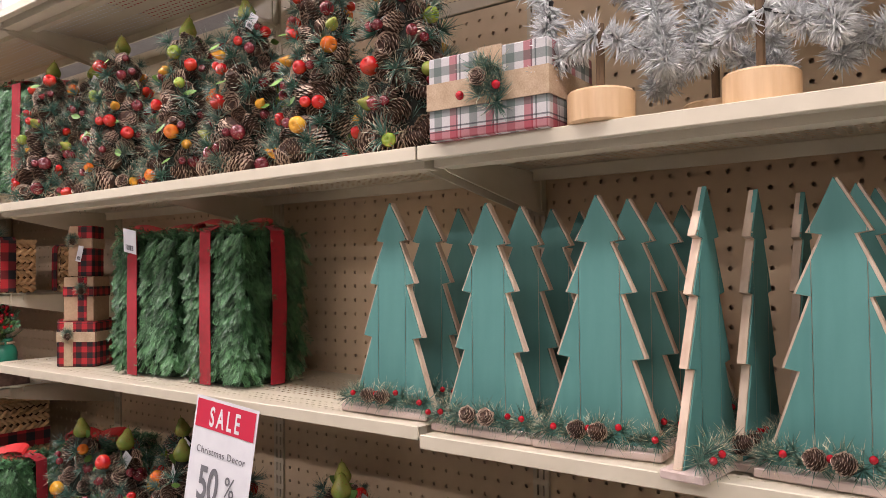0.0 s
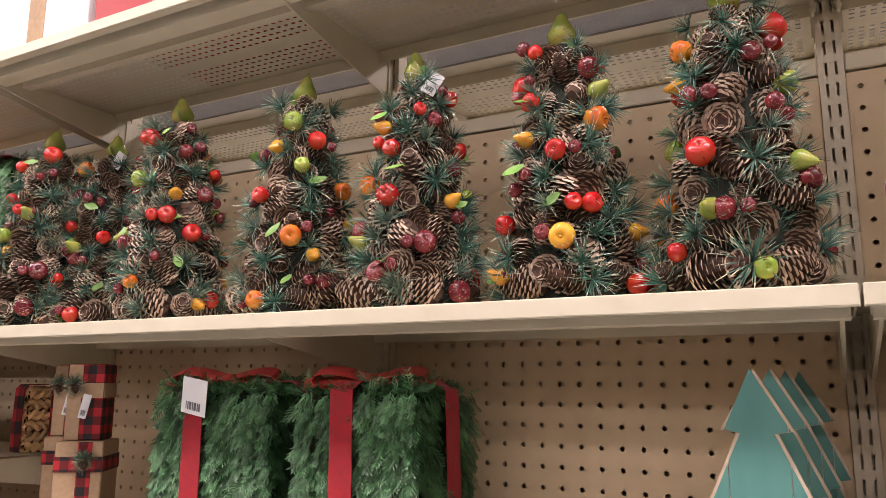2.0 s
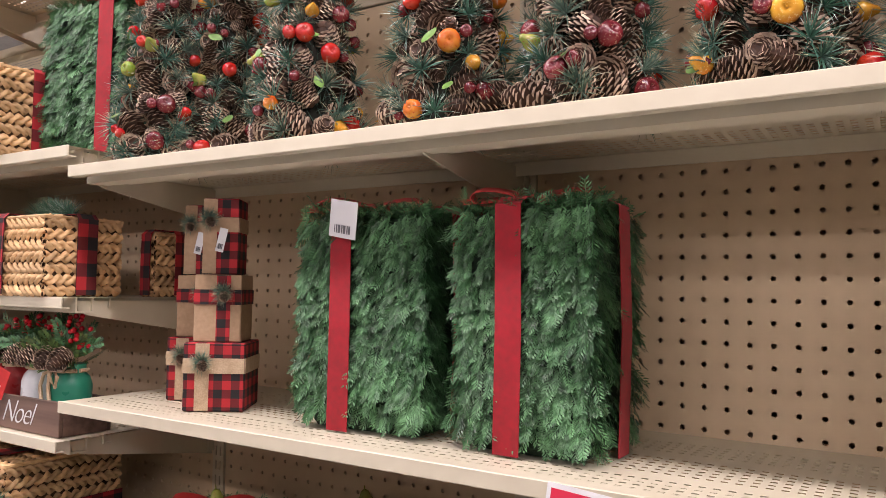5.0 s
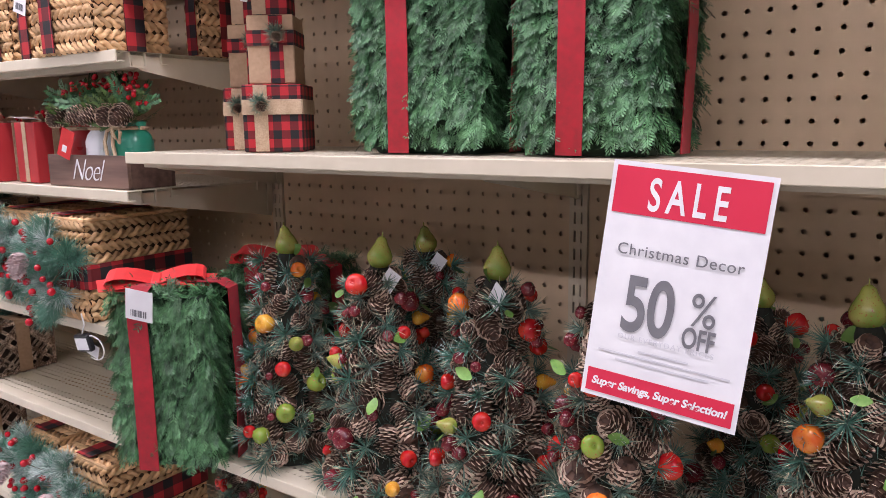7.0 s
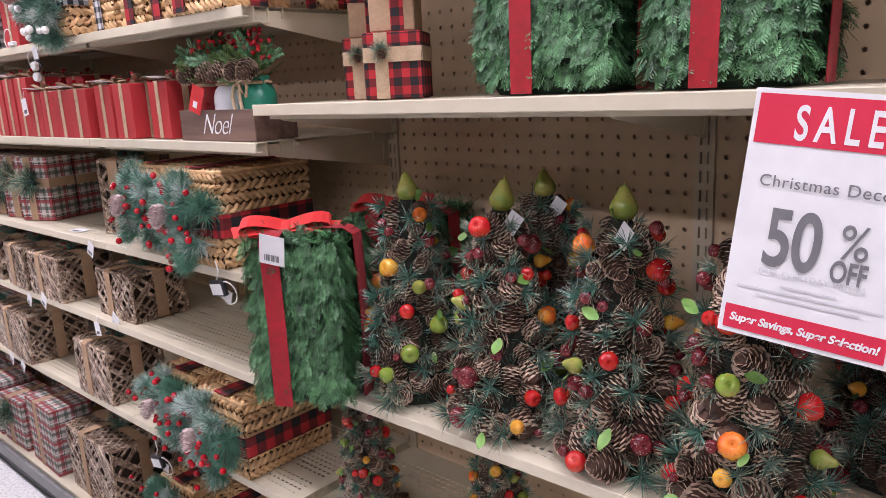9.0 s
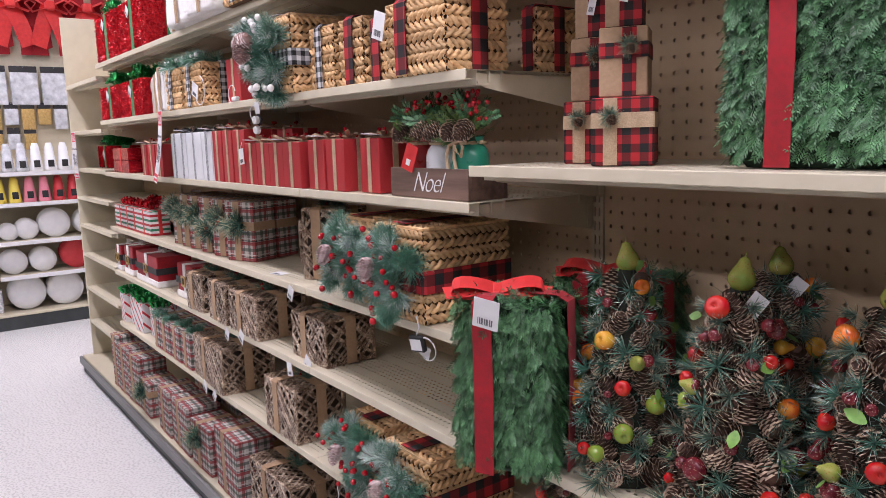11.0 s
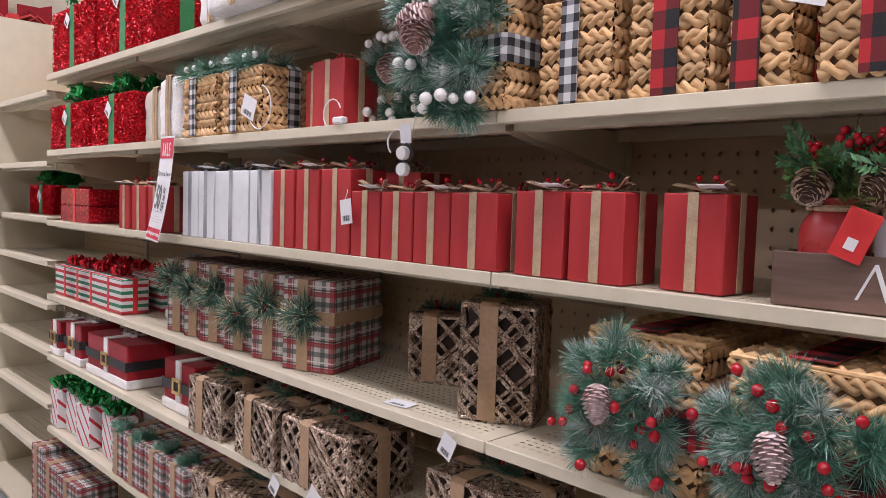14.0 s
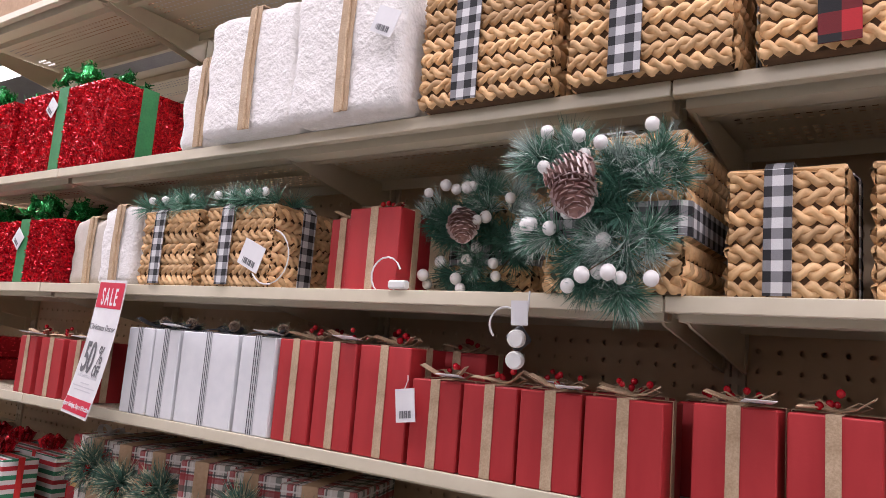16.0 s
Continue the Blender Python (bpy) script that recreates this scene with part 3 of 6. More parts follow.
def needles_mesh(n, length, spread, seed, material, thick=0.0009, back=0.0, tip=None, every=2):
    """A tuft: fine needles that fan out from one point about the z axis."""
    rng = random.Random(seed)
    verts, faces = [], []
    for _ in range(n):
        a, e = rng.uniform(0, 2 * math.pi), radians(rng.uniform(back, spread))
        d = Vector((math.sin(e) * math.cos(a), math.sin(e) * math.sin(a), math.cos(e)))
        u = d.orthogonal().normalized()
        v = d.cross(u)
        ln = length * rng.uniform(0.65, 1.1)
        droop = Vector((0, 0, -0.12 * ln * math.sin(e)))
        b = len(verts)
        for k in range(3):
            o = (math.cos(2.094 * k) * u + math.sin(2.094 * k) * v) * thick
            verts.append(tuple(o + d * 0.002))
            verts.append(tuple(o * 0.75 + d * ln * 0.6))
        verts.append(tuple(d * ln + droop))
        for k in range(3):
            j = (k + 1) % 3
            faces.append((b + 2 * k, b + 2 * j, b + 2 * j + 1, b + 2 * k + 1))
            faces.append((b + 2 * k + 1, b + 2 * j + 1, b + 6))
    me = raw_mesh("needle_tuft", verts, faces, material)
    if tip:
        me.materials.append(tip)
        me.polygons.foreach_set("material_index", [int(i % 2 and (i // 6) % every == 0) for i in range(len(faces))])
    return me


def leaf_mesh(length, width):
    verts, faces = [], []
    for i in range(6):
        t = i / 5
        w = width * math.sin(math.pi * (0.06 + 0.9 * t)) ** 0.9 / 2
        z = 0.25 * length * t * t
        verts += [(-w, t * length, z + 0.25 * w), (0, t * length, z), (w, t * length, z + 0.25 * w)]
    for i in range(5):
        for k in (0, 1):
            faces.append((3 * i + k, 3 * i + k + 1, 3 * i + k + 4, 3 * i + k + 3))
    me = raw_mesh("leaf", verts, faces, M_LEAF, True)
    return me


def ball_mesh(name, r, material, n=8):
    prof = [(max(0.001, r * math.sin(math.pi * k / 6)), -r * math.cos(math.pi * k / 6)) for k in range(7)]
    prof[0], prof[-1] = (0.001, -r), (0.001, r)
    return raw_mesh(name, *lathe(prof, n), material, True)


def apple_mesh(r, material):
    prof = [(0.002, -0.78 * r), (0.35 * r, -0.9 * r), (0.75 * r, -0.6 * r), (r, 0.05 * r), (0.88 * r, 0.6 * r), (0.5 * r, 0.85 * r), (0.2 * r, 0.72 * r), (0.06 * r, 0.55 * r), (0.05 * r, 0.95 * r), (0.01 * r, 1.0 * r)]
    return raw_mesh("fruit", *lathe(prof, 12), material, True)


def pear_mesh(h, material):
    r = 0.4 * h
    prof = [(0.003, 0), (0.6 * r, 0.01 * h), (0.95 * r, 0.2 * h), (r, 0.36 * h), (0.8 * r, 0.55 * h), (0.5 * r, 0.75 * h), (0.36 * r, 0.9 * h), (0.15 * r, 0.97 * h), (0.05 * r, 0.96 * h), (0.035 * r, 1.1 * h), (0.01, 1.12 * h)]
    prof[-1] = (0.02 * r, 1.12 * h)
    return raw_mesh("pear", *lathe(prof, 14), material, True)


CONES = [pinecone_mesh(0.05, 0.023, 1), pinecone_mesh(0.06, 0.02, 2), pinecone_mesh(0.042, 0.021, 3)]
BIG_PINK = pinecone_mesh(0.06, 0.024, 14, M_FROST, M_FROST)
BIG_FROST = pinecone_mesh(0.066, 0.028, 4, M_FROST, M_RUST)
TUFTS = [needles_mesh(58, 0.05, 95, 5, M_NEEDLE_DEEP, 0.00085, 4, M_NEEDLE_GOLD), needles_mesh(54, 0.046, 95, 6, M_NEEDLE_GREY, 0.00085, 4, M_NEEDLE_GOLD), needles_mesh(52, 0.048, 95, 7, M_NEEDLE, 0.00085, 4, M_NEEDLE_LIT)]
LONG_TUFTS = [needles_mesh(104, 0.072, 78, 8, M_NEEDLE_PALE, 0.0008), needles_mesh(100, 0.068, 82, 9, M_NEEDLE_PALE, 0.00085, 0, M_NEEDLE_LIT), needles_mesh(84, 0.066, 72, 10, M_NEEDLE_LIT, 0.00085), needles_mesh(104, 0.07, 78, 11, M_NEEDLE, 0.0008)]


def cedar_mesh(length, seed, material):
    """A flat cedar sprig: a stem with short slanting side leaves."""
    rng = random.Random(seed)
    V, F = [], []
    for i in range(26):
        t = (i // 2 + 1) / 14
        s = (1, -1)[i % 2]
        ln = length * 0.36 * (1.1 - 0.75 * t) * rng.uniform(0.8, 1.15)
        p = Vector((0, 0, length * t))
        d = Vector((s * 0.75, rng.uniform(-0.25, 0.25), 0.7))
        e = Vector((0, 1, 0)).cross(d).normalized() * 0.0028
        b = len(V)
        V += [tuple(p), tuple(p + d * ln * 0.5 + e), tuple(p + d * ln), tuple(p + d * ln * 0.5 - e + Vector((0, 0.001, 0)))]
        F += [(b, b + 1, b + 2), (b, b + 2, b + 3)]
    b = len(V)
    V += [(-0.001, 0, 0), (0.001, 0, 0), (0, 0.001, length * 1.08)]
    F.append((b, b + 1, b + 2))
    return raw_mesh("sprig", V, F, material)


CEDARS = [cedar_mesh(0.075, 1, M_OLIVE), cedar_mesh(0.065, 2, M_OLIVE), cedar_mesh(0.08, 3, M_BOXWOOD)]
LEAVES = [leaf_mesh(0.034, 0.02), leaf_mesh(0.026, 0.016)]
FRUITS = [apple_mesh(0.0165, s) for s in SKINS] + [apple_mesh(0.012, SKINS[0]), apple_mesh(0.0115, SKINS[2]), apple_mesh(0.009, SKINS[2])]
PEARS = [pear_mesh(0.05, M_PEAR), pear_mesh(0.036, SKINS[4]), pear_mesh(0.04, M_PEAR)]
BERRY = ball_mesh("berry", 0.0065, M_BERRY)
PEARL = ball_mesh("berry", 0.0085, M_PEARL)


def aim(p, d, twist=0.0, s=1.0):
    """The pose at p whose z axis points along d."""
    q = Vector(d).to_track_quat("Z", "Y").to_matrix().to_4x4()
    return Matrix.Translation(p) @ q @ Matrix.Rotation(twist, 4, "Z") @ Matrix.Scale(s, 4)


# ---- the fruit and pinecone trees ----
def undergrowth_mesh(r, h, seed):
    """Short dark needles all over the cone that carries the ornaments."""
    rng = random.Random(seed)
    V, F = [], []
    for i in range(1500):
        u, a = 1 - math.sqrt(rng.uniform(0.0, 1.0)), rng.uniform(0, 2 * math.pi)
        rad = r * (0.74 - 0.52 * u)
        p = Vector((rad * math.cos(a), rad * math.sin(a), 0.006 + u * h * 0.95))
        d = Vector((math.cos(a) + rng.uniform(-0.8, 0.8), math.sin(a) + rng.uniform(-0.8, 0.8), rng.uniform(-0.3, 0.8))).normalized()
        e = d.orthogonal().normalized() * 0.0009
        q = p + d * rng.uniform(0.014, 0.03)
        q.z = max(q.z, 0.002)
        b = len(V)
        V += [tuple(p - e), tuple(p + e), tuple(q)]
        F.append((b, b + 1, b + 2))
    return raw_mesh("undergrowth", V, F, M_NEEDLE_DEEP)


def fruit_tree(seed, h=0.375, r=0.089):
    rng = random.Random(seed)
    t = thing("christmas_tree", "cone tree of pinecones, gilt needles and faux fruit with pear top", "christmas tree", "fruit and pinecone trees")
    # carrying cone, dark so that gaps between cones and fruit read as shade
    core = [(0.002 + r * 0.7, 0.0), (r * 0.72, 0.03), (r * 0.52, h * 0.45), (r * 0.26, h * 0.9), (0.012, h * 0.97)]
    link("core", raw_mesh("core", *lathe(core, 14), M_CORE_SHADE), t)

    link("undergrowth", undergrowth_mesh(r, h, seed), t, None, "dark green filler needles")["kind"] = "stuff"

    def at(u, a, out=0.0):
        rad = r * 0.86 * (1 - 0.68 * u) + out
        return Vector((rad * math.cos(a), rad * math.sin(a), 0.012 + u * h * 0.94)), Vector((math.cos(a), math.sin(a), 0.25))
    n = 70
    for i in range(n):
        u = (i / n) ** 1.15 * 0.95
        a = i * 2.4 + rng.uniform(-0.3, 0.3)
        p, d = at(u, a, -0.003)
        d = d * rng.uniform(-0.2, 0.8) + Vector((-math.sin(a) * rng.uniform(-1, 1), math.cos(a) * rng.uniform(-1, 1), rng.choice((-1, -1, 1)) * rng.uniform(0.2, 1)))
        s_ = rng.uniform(0.9, 1.3) * (1 - 0.28 * u)
        q = p - d.normalized() * 0.025 * s_
        if min(q.z, q.z + d.normalized().z * 0.05 * s_) < 0.024:
            d.z, q = 0.12, Vector((p.x, p.y, 0.026)) - Vector((d.x, d.y, 0.1)).normalized() * 0.02
        link("pinecone", rng.choice(CONES), t, aim(q, d, rng.uniform(0, 6), s_))
    for i in range(24):
        u = (i / 24) ** 1.05 * 0.97
        a = i * 2.4 + 1.1 + rng.uniform(-0.6, 0.6)
        p, d = at(u, a, 0.021)
        p.z = max(p.z, 0.022)
        link("fruit", FRUITS[rng.choice((0, 0, 0, 1, 2, 2, 2, 3, 3, 4, 5, 6, 6, 7))], t, aim(p, d + Vector((rng.uniform(-1, 1), rng.uniform(-1, 1), rng.uniform(-1, 1))) * 0.5, 0, rng.uniform(0.72, 1.08)))
        if rng.random() < 0.45:
            q = p + Vector((-math.sin(a), math.cos(a), 0)) * rng.choice((-0.024, 0.024)) + Vector((0, 0, rng.uniform(-0.012, 0.016)))
            q.z = max(q.z, 0.016)
            link("fruit", FRUITS[rng.choice((5, 6, 6, 7))], t, aim(q, d, 0, rng.uniform(0.75, 0.95)))
    for i in range(46):
        u = (i / 46) ** 1.05
        a = i * 2.4 + 2.0 + rng.uniform(-0.6, 0.6)
        p, d = at(u * 0.98, a, 0.015)
        p.z = max(p.z, 0.018)
        link("needle_tuft", TUFTS[rng.choice((0, 0, 0, 1, 1, 2))], t, aim(p, d + Vector((0, 0, rng.uniform(-0.35, 0.35) if u > 0.12 else 0.2)), rng.uniform(0, 6), rng.uniform(0.75, 1.12) * (1 - 0.22 * u)))
    for i in range(11):
        u = (i + 0.5) / 11 * 0.92
        a = i * 2.4 + rng.uniform(-0.8, 0.8)
        p, d = at(u, a, 0.02)
        link("leaf", rng.choice(LEAVES), t, aim(p + d * 0.008, d + Vector((rng.uniform(-0.5, 0.5), rng.uniform(-0.5, 0.5), rng.uniform(0, 0.9))), rng.uniform(0, 6), rng.uniform(0.7, 1.0)))
    for i in range(5):
        a = i * 1.9 + rng.uniform(-0.5, 0.5)
        p, d = at(0.06 + 0.17 * i, a, 0.012)
        link("pear", PEARS[rng.choice((1, 1, 2))], t, aim(p, d + Vector((0, 0, rng.uniform(-0.8, 0.3))), 0, 0.8))
    link("pear", PEARS[0], t, aim((0.002, 0, h * 0.955), (rng.uniform(-0.15, 0.15), rng.uniform(-0.15, 0.15), 1), 0, 1.0))
    for k in (0, 1):
        link("leaf", LEAVES[0], t, aim((0, 0, h * 0.95), (math.cos(k * 3 + seed), math.sin(k * 3 + seed), 0.5), 1.0 + k))
    return t


def price_tag(parent, m, w=0.03, h=0.04):
    """A paper tag with a printed bar code, standing in the plane of x and z."""
    bm = boxes((-w / 2, -0.0005, 0, w / 2, 0.0005, h))
    tag = part("price_tag", bm, M_TAG, parent, "white paper price tag")
    tag.matrix_basis = m
    ink = bmesh.new()
    for i in range(9):
        box_into(ink, (-0.3 + 0.066 * i) * w, -0.0012, 0.12 * h, (-0.3 + 0.066 * i + (0.02 + 0.02 * (i % 3))) * w, -0.0008, 0.34 * h)
    part("bar_code", ink, M_INK, tag)["kind"] = "stuff"
    return tag


def place_trees(variants, spots):
    used = set()
    for v, x, y, z, turn, s, tagged_too in spots:
        m = pose(x, y, z, 0, 0, turn) @ Matrix.Scale(s, 4)
        if v not in used:
            used.add(v)
            tr = variants[v]
            tr.matrix_basis = m
        else:
            tr = copy_thing(variants[v], pose(x, y, z, 0, 0, turn))
            tr.scale = (s, s, s)
        if tagged_too:
            price_tag(tr, Matrix.Rotation(radians(-turn), 4, "Z") @ pose(0.026, -0.02, 0.33, 0, 35, 10), 0.024, 0.034)


TREES = [fruit_tree(11), fruit_tree(12), fruit_tree(13), fruit_tree(14)]
UP, LOW, SUB = 1.7865, 0.7865, 0.4515
place_trees(TREES, [
    (0, -1.395, 0.11, UP, 0, 1.0, 0), (1, -1.285, 0.17, UP, 60, 0.97, 1), (2, -1.035, 0.11, UP, 10, 1.0, 0), (3, -0.757, 0.11, UP, 200, 0.97, 0),
    (0, -0.545, 0.11, UP, 140, 0.96, 1), (1, -0.32, 0.11, UP, 250, 0.98, 0), (2, -0.115, 0.12, UP, 120, 1.0, 0),
    (3, -1.208, 0.10, LOW, 20, 1.06, 0), (0, -0.985, 0.09, LOW, 300, 1.06, 1), (1, -0.77, 0.10, LOW, 30, 1.06, 0), (2, -0.568, 0.08, LOW, 220, 1.05, 0),
    (3, -1.02, 0.275, LOW, 100, 1.04, 1), (0, -0.43, 0.27, LOW, 40, 0.96, 0), (1, -0.285, 0.12, LOW, 150, 1.04, 1), (2, -0.05, 0.14, LOW, 30, 1.0, 0),
    (3, 0.17, 0.15, LOW, 280, 1.0, 1), (0, 0.42, 0.14, LOW, 80, 1.0, 0), (1, 0.66, 0.15, LOW, 80, 1.0, 0),
    (2, -1.38, 0.10, SUB, 10, 0.72, 1), (3, -1.1, 0.2, SUB, 50, 0.7, 0)])


# ---- boxwood gift boxes ----
def boxwood_foliage(w, d, h, seed, gap, per=0.00006):
    """Flat cedar fans that hang over the sides and top of a box like shingles; gap: the ribbon's place across the front."""
    rng = np.random.default_rng(seed)
    V, F = [], []

    def fan(p, ax, side, out, ln):
        """One fan: a stem with fingers in pairs, all joined."""
        base = len(V)
        n = 6
        for k in range(n + 1):
            t = k / n
            q = p + ax * ln * t + out * ln * 0.2 * t * t
            V.append(tuple(q - side * 0.0012 * (1 - 0.7 * t)))
            V.append(tuple(q + side * 0.0012 * (1 - 0.7 * t)))
        for k in range(n):
            o = base + 2 * k
            F.append((o, o + 1, o + 3, o + 2))
            t = (k + 1) / n
            reach = ln * (0.42 - 0.26 * abs(t - 0.4)) * rng.uniform(0.85, 1.15)
            for sgn, (i0, i1) in ((-1, (o, o + 2)), (1, (o + 1, o + 3))):
                root = np.array(V[i1])
                tip = root + (ax * 0.8 + side * sgn * 0.75 + out * rng.uniform(-0.1, 0.4)) * reach
                mid = (root + tip) / 2
                perp = (side * 0.75 - ax * sgn * 0.8) * 0.0011 + out * 0.0004
                b = len(V)
                V.extend((tuple(mid + perp), tuple(tip), tuple(mid - perp)))
                F.append((i1, b, b + 1, b + 2))
        b = len(V)
        q = np.array(V[base + 2 * n])
        V.append(tuple(q + ax * ln * 0.22 + side * 0.0008))
        F.append((base + 2 * n, base + 2 * n + 1, b))

    def sprigs(n, org, e1, e2, nrm):
        for _ in range(n):
            p = org + e1 * rng.uniform() + e2 * rng.uniform()
            if nrm[1] < -0.5 and abs(p[0] - gap) < 0.015 or nrm[0] > 0.5 and abs(p[1]) < 0.015:
                continue
            p = p + nrm * (rng.uniform(-0.012, -0.002) + 0.013 * noise.noise(Vector(p) * 34 + Vector((seed, 0, 0))))
            if abs(nrm[2]) > 0.5:
                fall = np.array((rng.normal(), rng.normal(), 0.1))
            else:
                fall = np.array((rng.normal(0, 0.28), rng.normal(0, 0.28), -1.0))
            ax = fall - nrm * fall.dot(nrm) + nrm * rng.uniform(0.12, 0.5)
            ax /= np.linalg.norm(ax)
            side = np.cross(ax, nrm) + rng.normal(0, 0.3, 3)
            side -= ax * side.dot(ax)
            side /= np.linalg.norm(side)
            out = np.cross(side, ax)
            fan(p, ax, side, out if out.dot(nrm) > 0 else -out, rng.uniform(0.017, 0.031))
    X, Y, Z = np.array((w, 0, 0)), np.array((0, d, 0)), np.array((0, 0, h))
    o = np.array((-w / 2, -d / 2, 0))
    lift = np.array((0, 0, 0.03))
    S = Z - lift
    sprigs(int(w * h / per), o + lift, X, S, np.array((0, -1.0, 0)))
    sprigs(int(d * h / per), o + lift, Y, S, np.array((-1.0, 0, 0)))
    sprigs(int(d * h / per), o + X + lift, Y, S, np.array((1.0, 0, 0)))
    sprigs(int(w * d / per), o + Z, X, Y, np.array((0, 0, 1.0)))
    sprigs(int(w * h / per / 3), o + Y + lift, X, S, np.array((0, 1.0, 0)))
    V = [(x, y, max(z, 0.001)) for x, y, z in V]
    return raw_mesh("foliage", V, F, M_BOXWOOD)


def ribbon_bow(parent, m, size, material, width, name="bow"):
    """Two loops, a knot and two tails of one ribbon, lying on z = 0."""
    bm = bmesh.new()
    for s in (-1, 1):
        loop = []
        for k in range(15):
            a = 2 * math.pi * k / 14
            q = 0.5 * (1 - math.cos(a))
            loop.append((s * size * 0.95 * q, 0.06 * size * math.sin(a), size * (0.06 + 0.12 * q + 0.3 * math.sin(a) * q ** 0.6)))
        band_into(bm, loop, (0, width, 0))
        band_into(bm, [(s * size * x, -0.1 * size * abs(x), size * z) for x, z in ((0.05, 0.06), (0.4, 0.09), (0.8, 0.03), (1.1, 0.0))], (0.25 * s * width, width, 0))
    box_into(bm, -0.09 * size, -width * 0.42, 0.02 * size, 0.09 * size, width * 0.42, 0.17 * size, 0.03 * size)
    box_uv(bm)
    ob = part(name, bm, material, parent)
    ob.matrix_basis = m
    return ob


FOLIAGE = {}


def boxwood_box(w, d, h, m, tag=False, front=0.38, bow=True):
    b = thing("gift_box", "tall faux boxwood gift box tied with red velvet ribbon", "gift box", "boxwood gift boxes", m)
    # solid filler, coloured as the shade seen between the fans
    part("body", box(-w / 2 + 0.012, -d / 2 + 0.012, 0.0, w / 2 - 0.012, d / 2 - 0.012, h - 0.01, 0.01), M_HEDGE_SHADE, b)
    key = (w, d, h, front)
    if key not in FOLIAGE:
        FOLIAGE[key] = boxwood_foliage(w, d, h, len(FOLIAGE) + 3, (front - 0.5) * w)
    f = link("foliage", FOLIAGE[key], b, None, "small overlapping green leaves")
    f["kind"] = "stuff"
    x, e, rw = (front - 0.5) * w, 0.011, 0.038
    part("ribbon", band([(x, -d / 2 - e, 0.002), (x + 0.004, -d / 2 - e - 0.004, h * 0.5), (x, -d / 2 - e, h), (x, -d / 2 + 0.01, h + e), (x, d / 2 - 0.01, h + e)], (rw, 0, 0)), M_VELVET, b)
    part("ribbon", band([(w / 2 + e, 0, 0.002), (w / 2 + e + 0.003, 0.004, h * 0.5), (w / 2 + e, 0, h), (w / 2 - 0.01, 0, h + e), (-w / 2 + 0.01, 0, h + e), (-w / 2 - e, 0, h * 0.93)], (0, rw, 0)), M_VELVET, b)
    if bow:
        ribbon_bow(b, pose(x, -0.02, h + e, 14, 0, 24) @ Matrix.Diagonal((1, 1, 0.5, 1)), 0.09, M_BRIGHT, 0.05)
    if tag:
        price_tag(b, pose(x + 0.014, -d / 2 - 0.026, h - 0.04, 8, 10, 0), 0.05, 0.056)
    return b


boxwood_box(0.225, 0.165, 0.33, pose(-0.9, 0.168, 1.3515, 0, 0, 2), True, 0.37)
boxwood_box(0.2, 0.165, 0.33, pose(-0.627, 0.166, 1.3515, 0, 0, -1), False, 0.43)
boxwood_box(0.185, 0.16, 0.325, pose(-1.375, -0.01, LOW, 0, 0, 24), True, 0.32)
boxwood_box(0.21, 0.17, 0.325, pose(-1.36, 0.26, LOW, 0, 0, 4), False)
boxwood_box(0.21, 0.17, 0.325, pose(-1.64, 0.17, 1.8265, 0, 0, 10), False, 0.8)


# ---- flat wooden trees ----
TIERS = [(0.088, 0.0), (0.048, 0.115), (0.066, 0.118), (0.034, 0.205), (0.051, 0.208), (0.02, 0.278), (0.036, 0.281), (0.0, 0.345)]


def tree_outline(grow=0.0):
    right = [(x + grow, z) for x, z in TIERS]
    return right + [(-x, z) for x, z in right[-2::-1]]


def tree_slab(y0, y1, grow, x0=-1.0, x1=1.0):
    """The tree's outline as a slab, cut to a strip between x0 and x1."""
    bm = bmesh.new()
    out = tree_outline(grow)
    a = [bm.verts.new((x, y0, z)) for x, z in out]
    b = [bm.verts.new((x, y1, z)) for x, z in out]
    bm.faces.new(a)
    bm.faces.new(b[::-1])
    for i in range(len(out)):
        j = (i + 1) % len(out)
        bm.faces.new((a[j], a[i], b[i], b[j]))
    bm.normal_update()
    bmesh.ops.triangulate(bm, faces=[f for f in bm.faces if len(f.verts) > 4])
    for x, n in ((x0, (-1, 0, 0)), (x1, (1, 0, 0))):
        if abs(x) < 0.5:
            bmesh.ops.bisect_plane(bm, geom=bm.verts[:] + bm.edges[:] + bm.faces[:], plane_co=(x, 0, 0), plane_no=n, clear_outer=True)
    bmesh.ops.recalc_face_normals(bm, faces=bm.faces)
    return bm


def garland(parent, w, seed, y):
    rng = random.Random(seed)
    for i in range(15):
        x = -w / 2 + w * (i + 0.5) / 15
        link("needle_tuft", TUFTS[0 if i % 4 else 1], parent, aim((x, y, 0.022 + rng.uniform(0, 0.012)), (rng.uniform(-0.9, 0.9), -0.8, rng.uniform(-0.1, 0.8)), rng.uniform(0, 6), rng.uniform(0.55, 0.8)))
    for x in (-0.012, 0.018):
        link("pinecone", CONES[2], parent, aim((x, y - 0.012, 0.03), (rng.uniform(-1, 1), -0.8, 0.4), 0, 0.62), "small brown pinecone")
    for _ in range(4):
        link("berry", BERRY, parent, pose(rng.uniform(-w / 2, w / 2), y - 0.02, 0.03 + rng.uniform(0, 0.015)) @ Matrix.Scale(0.75, 4), "shiny red berry")


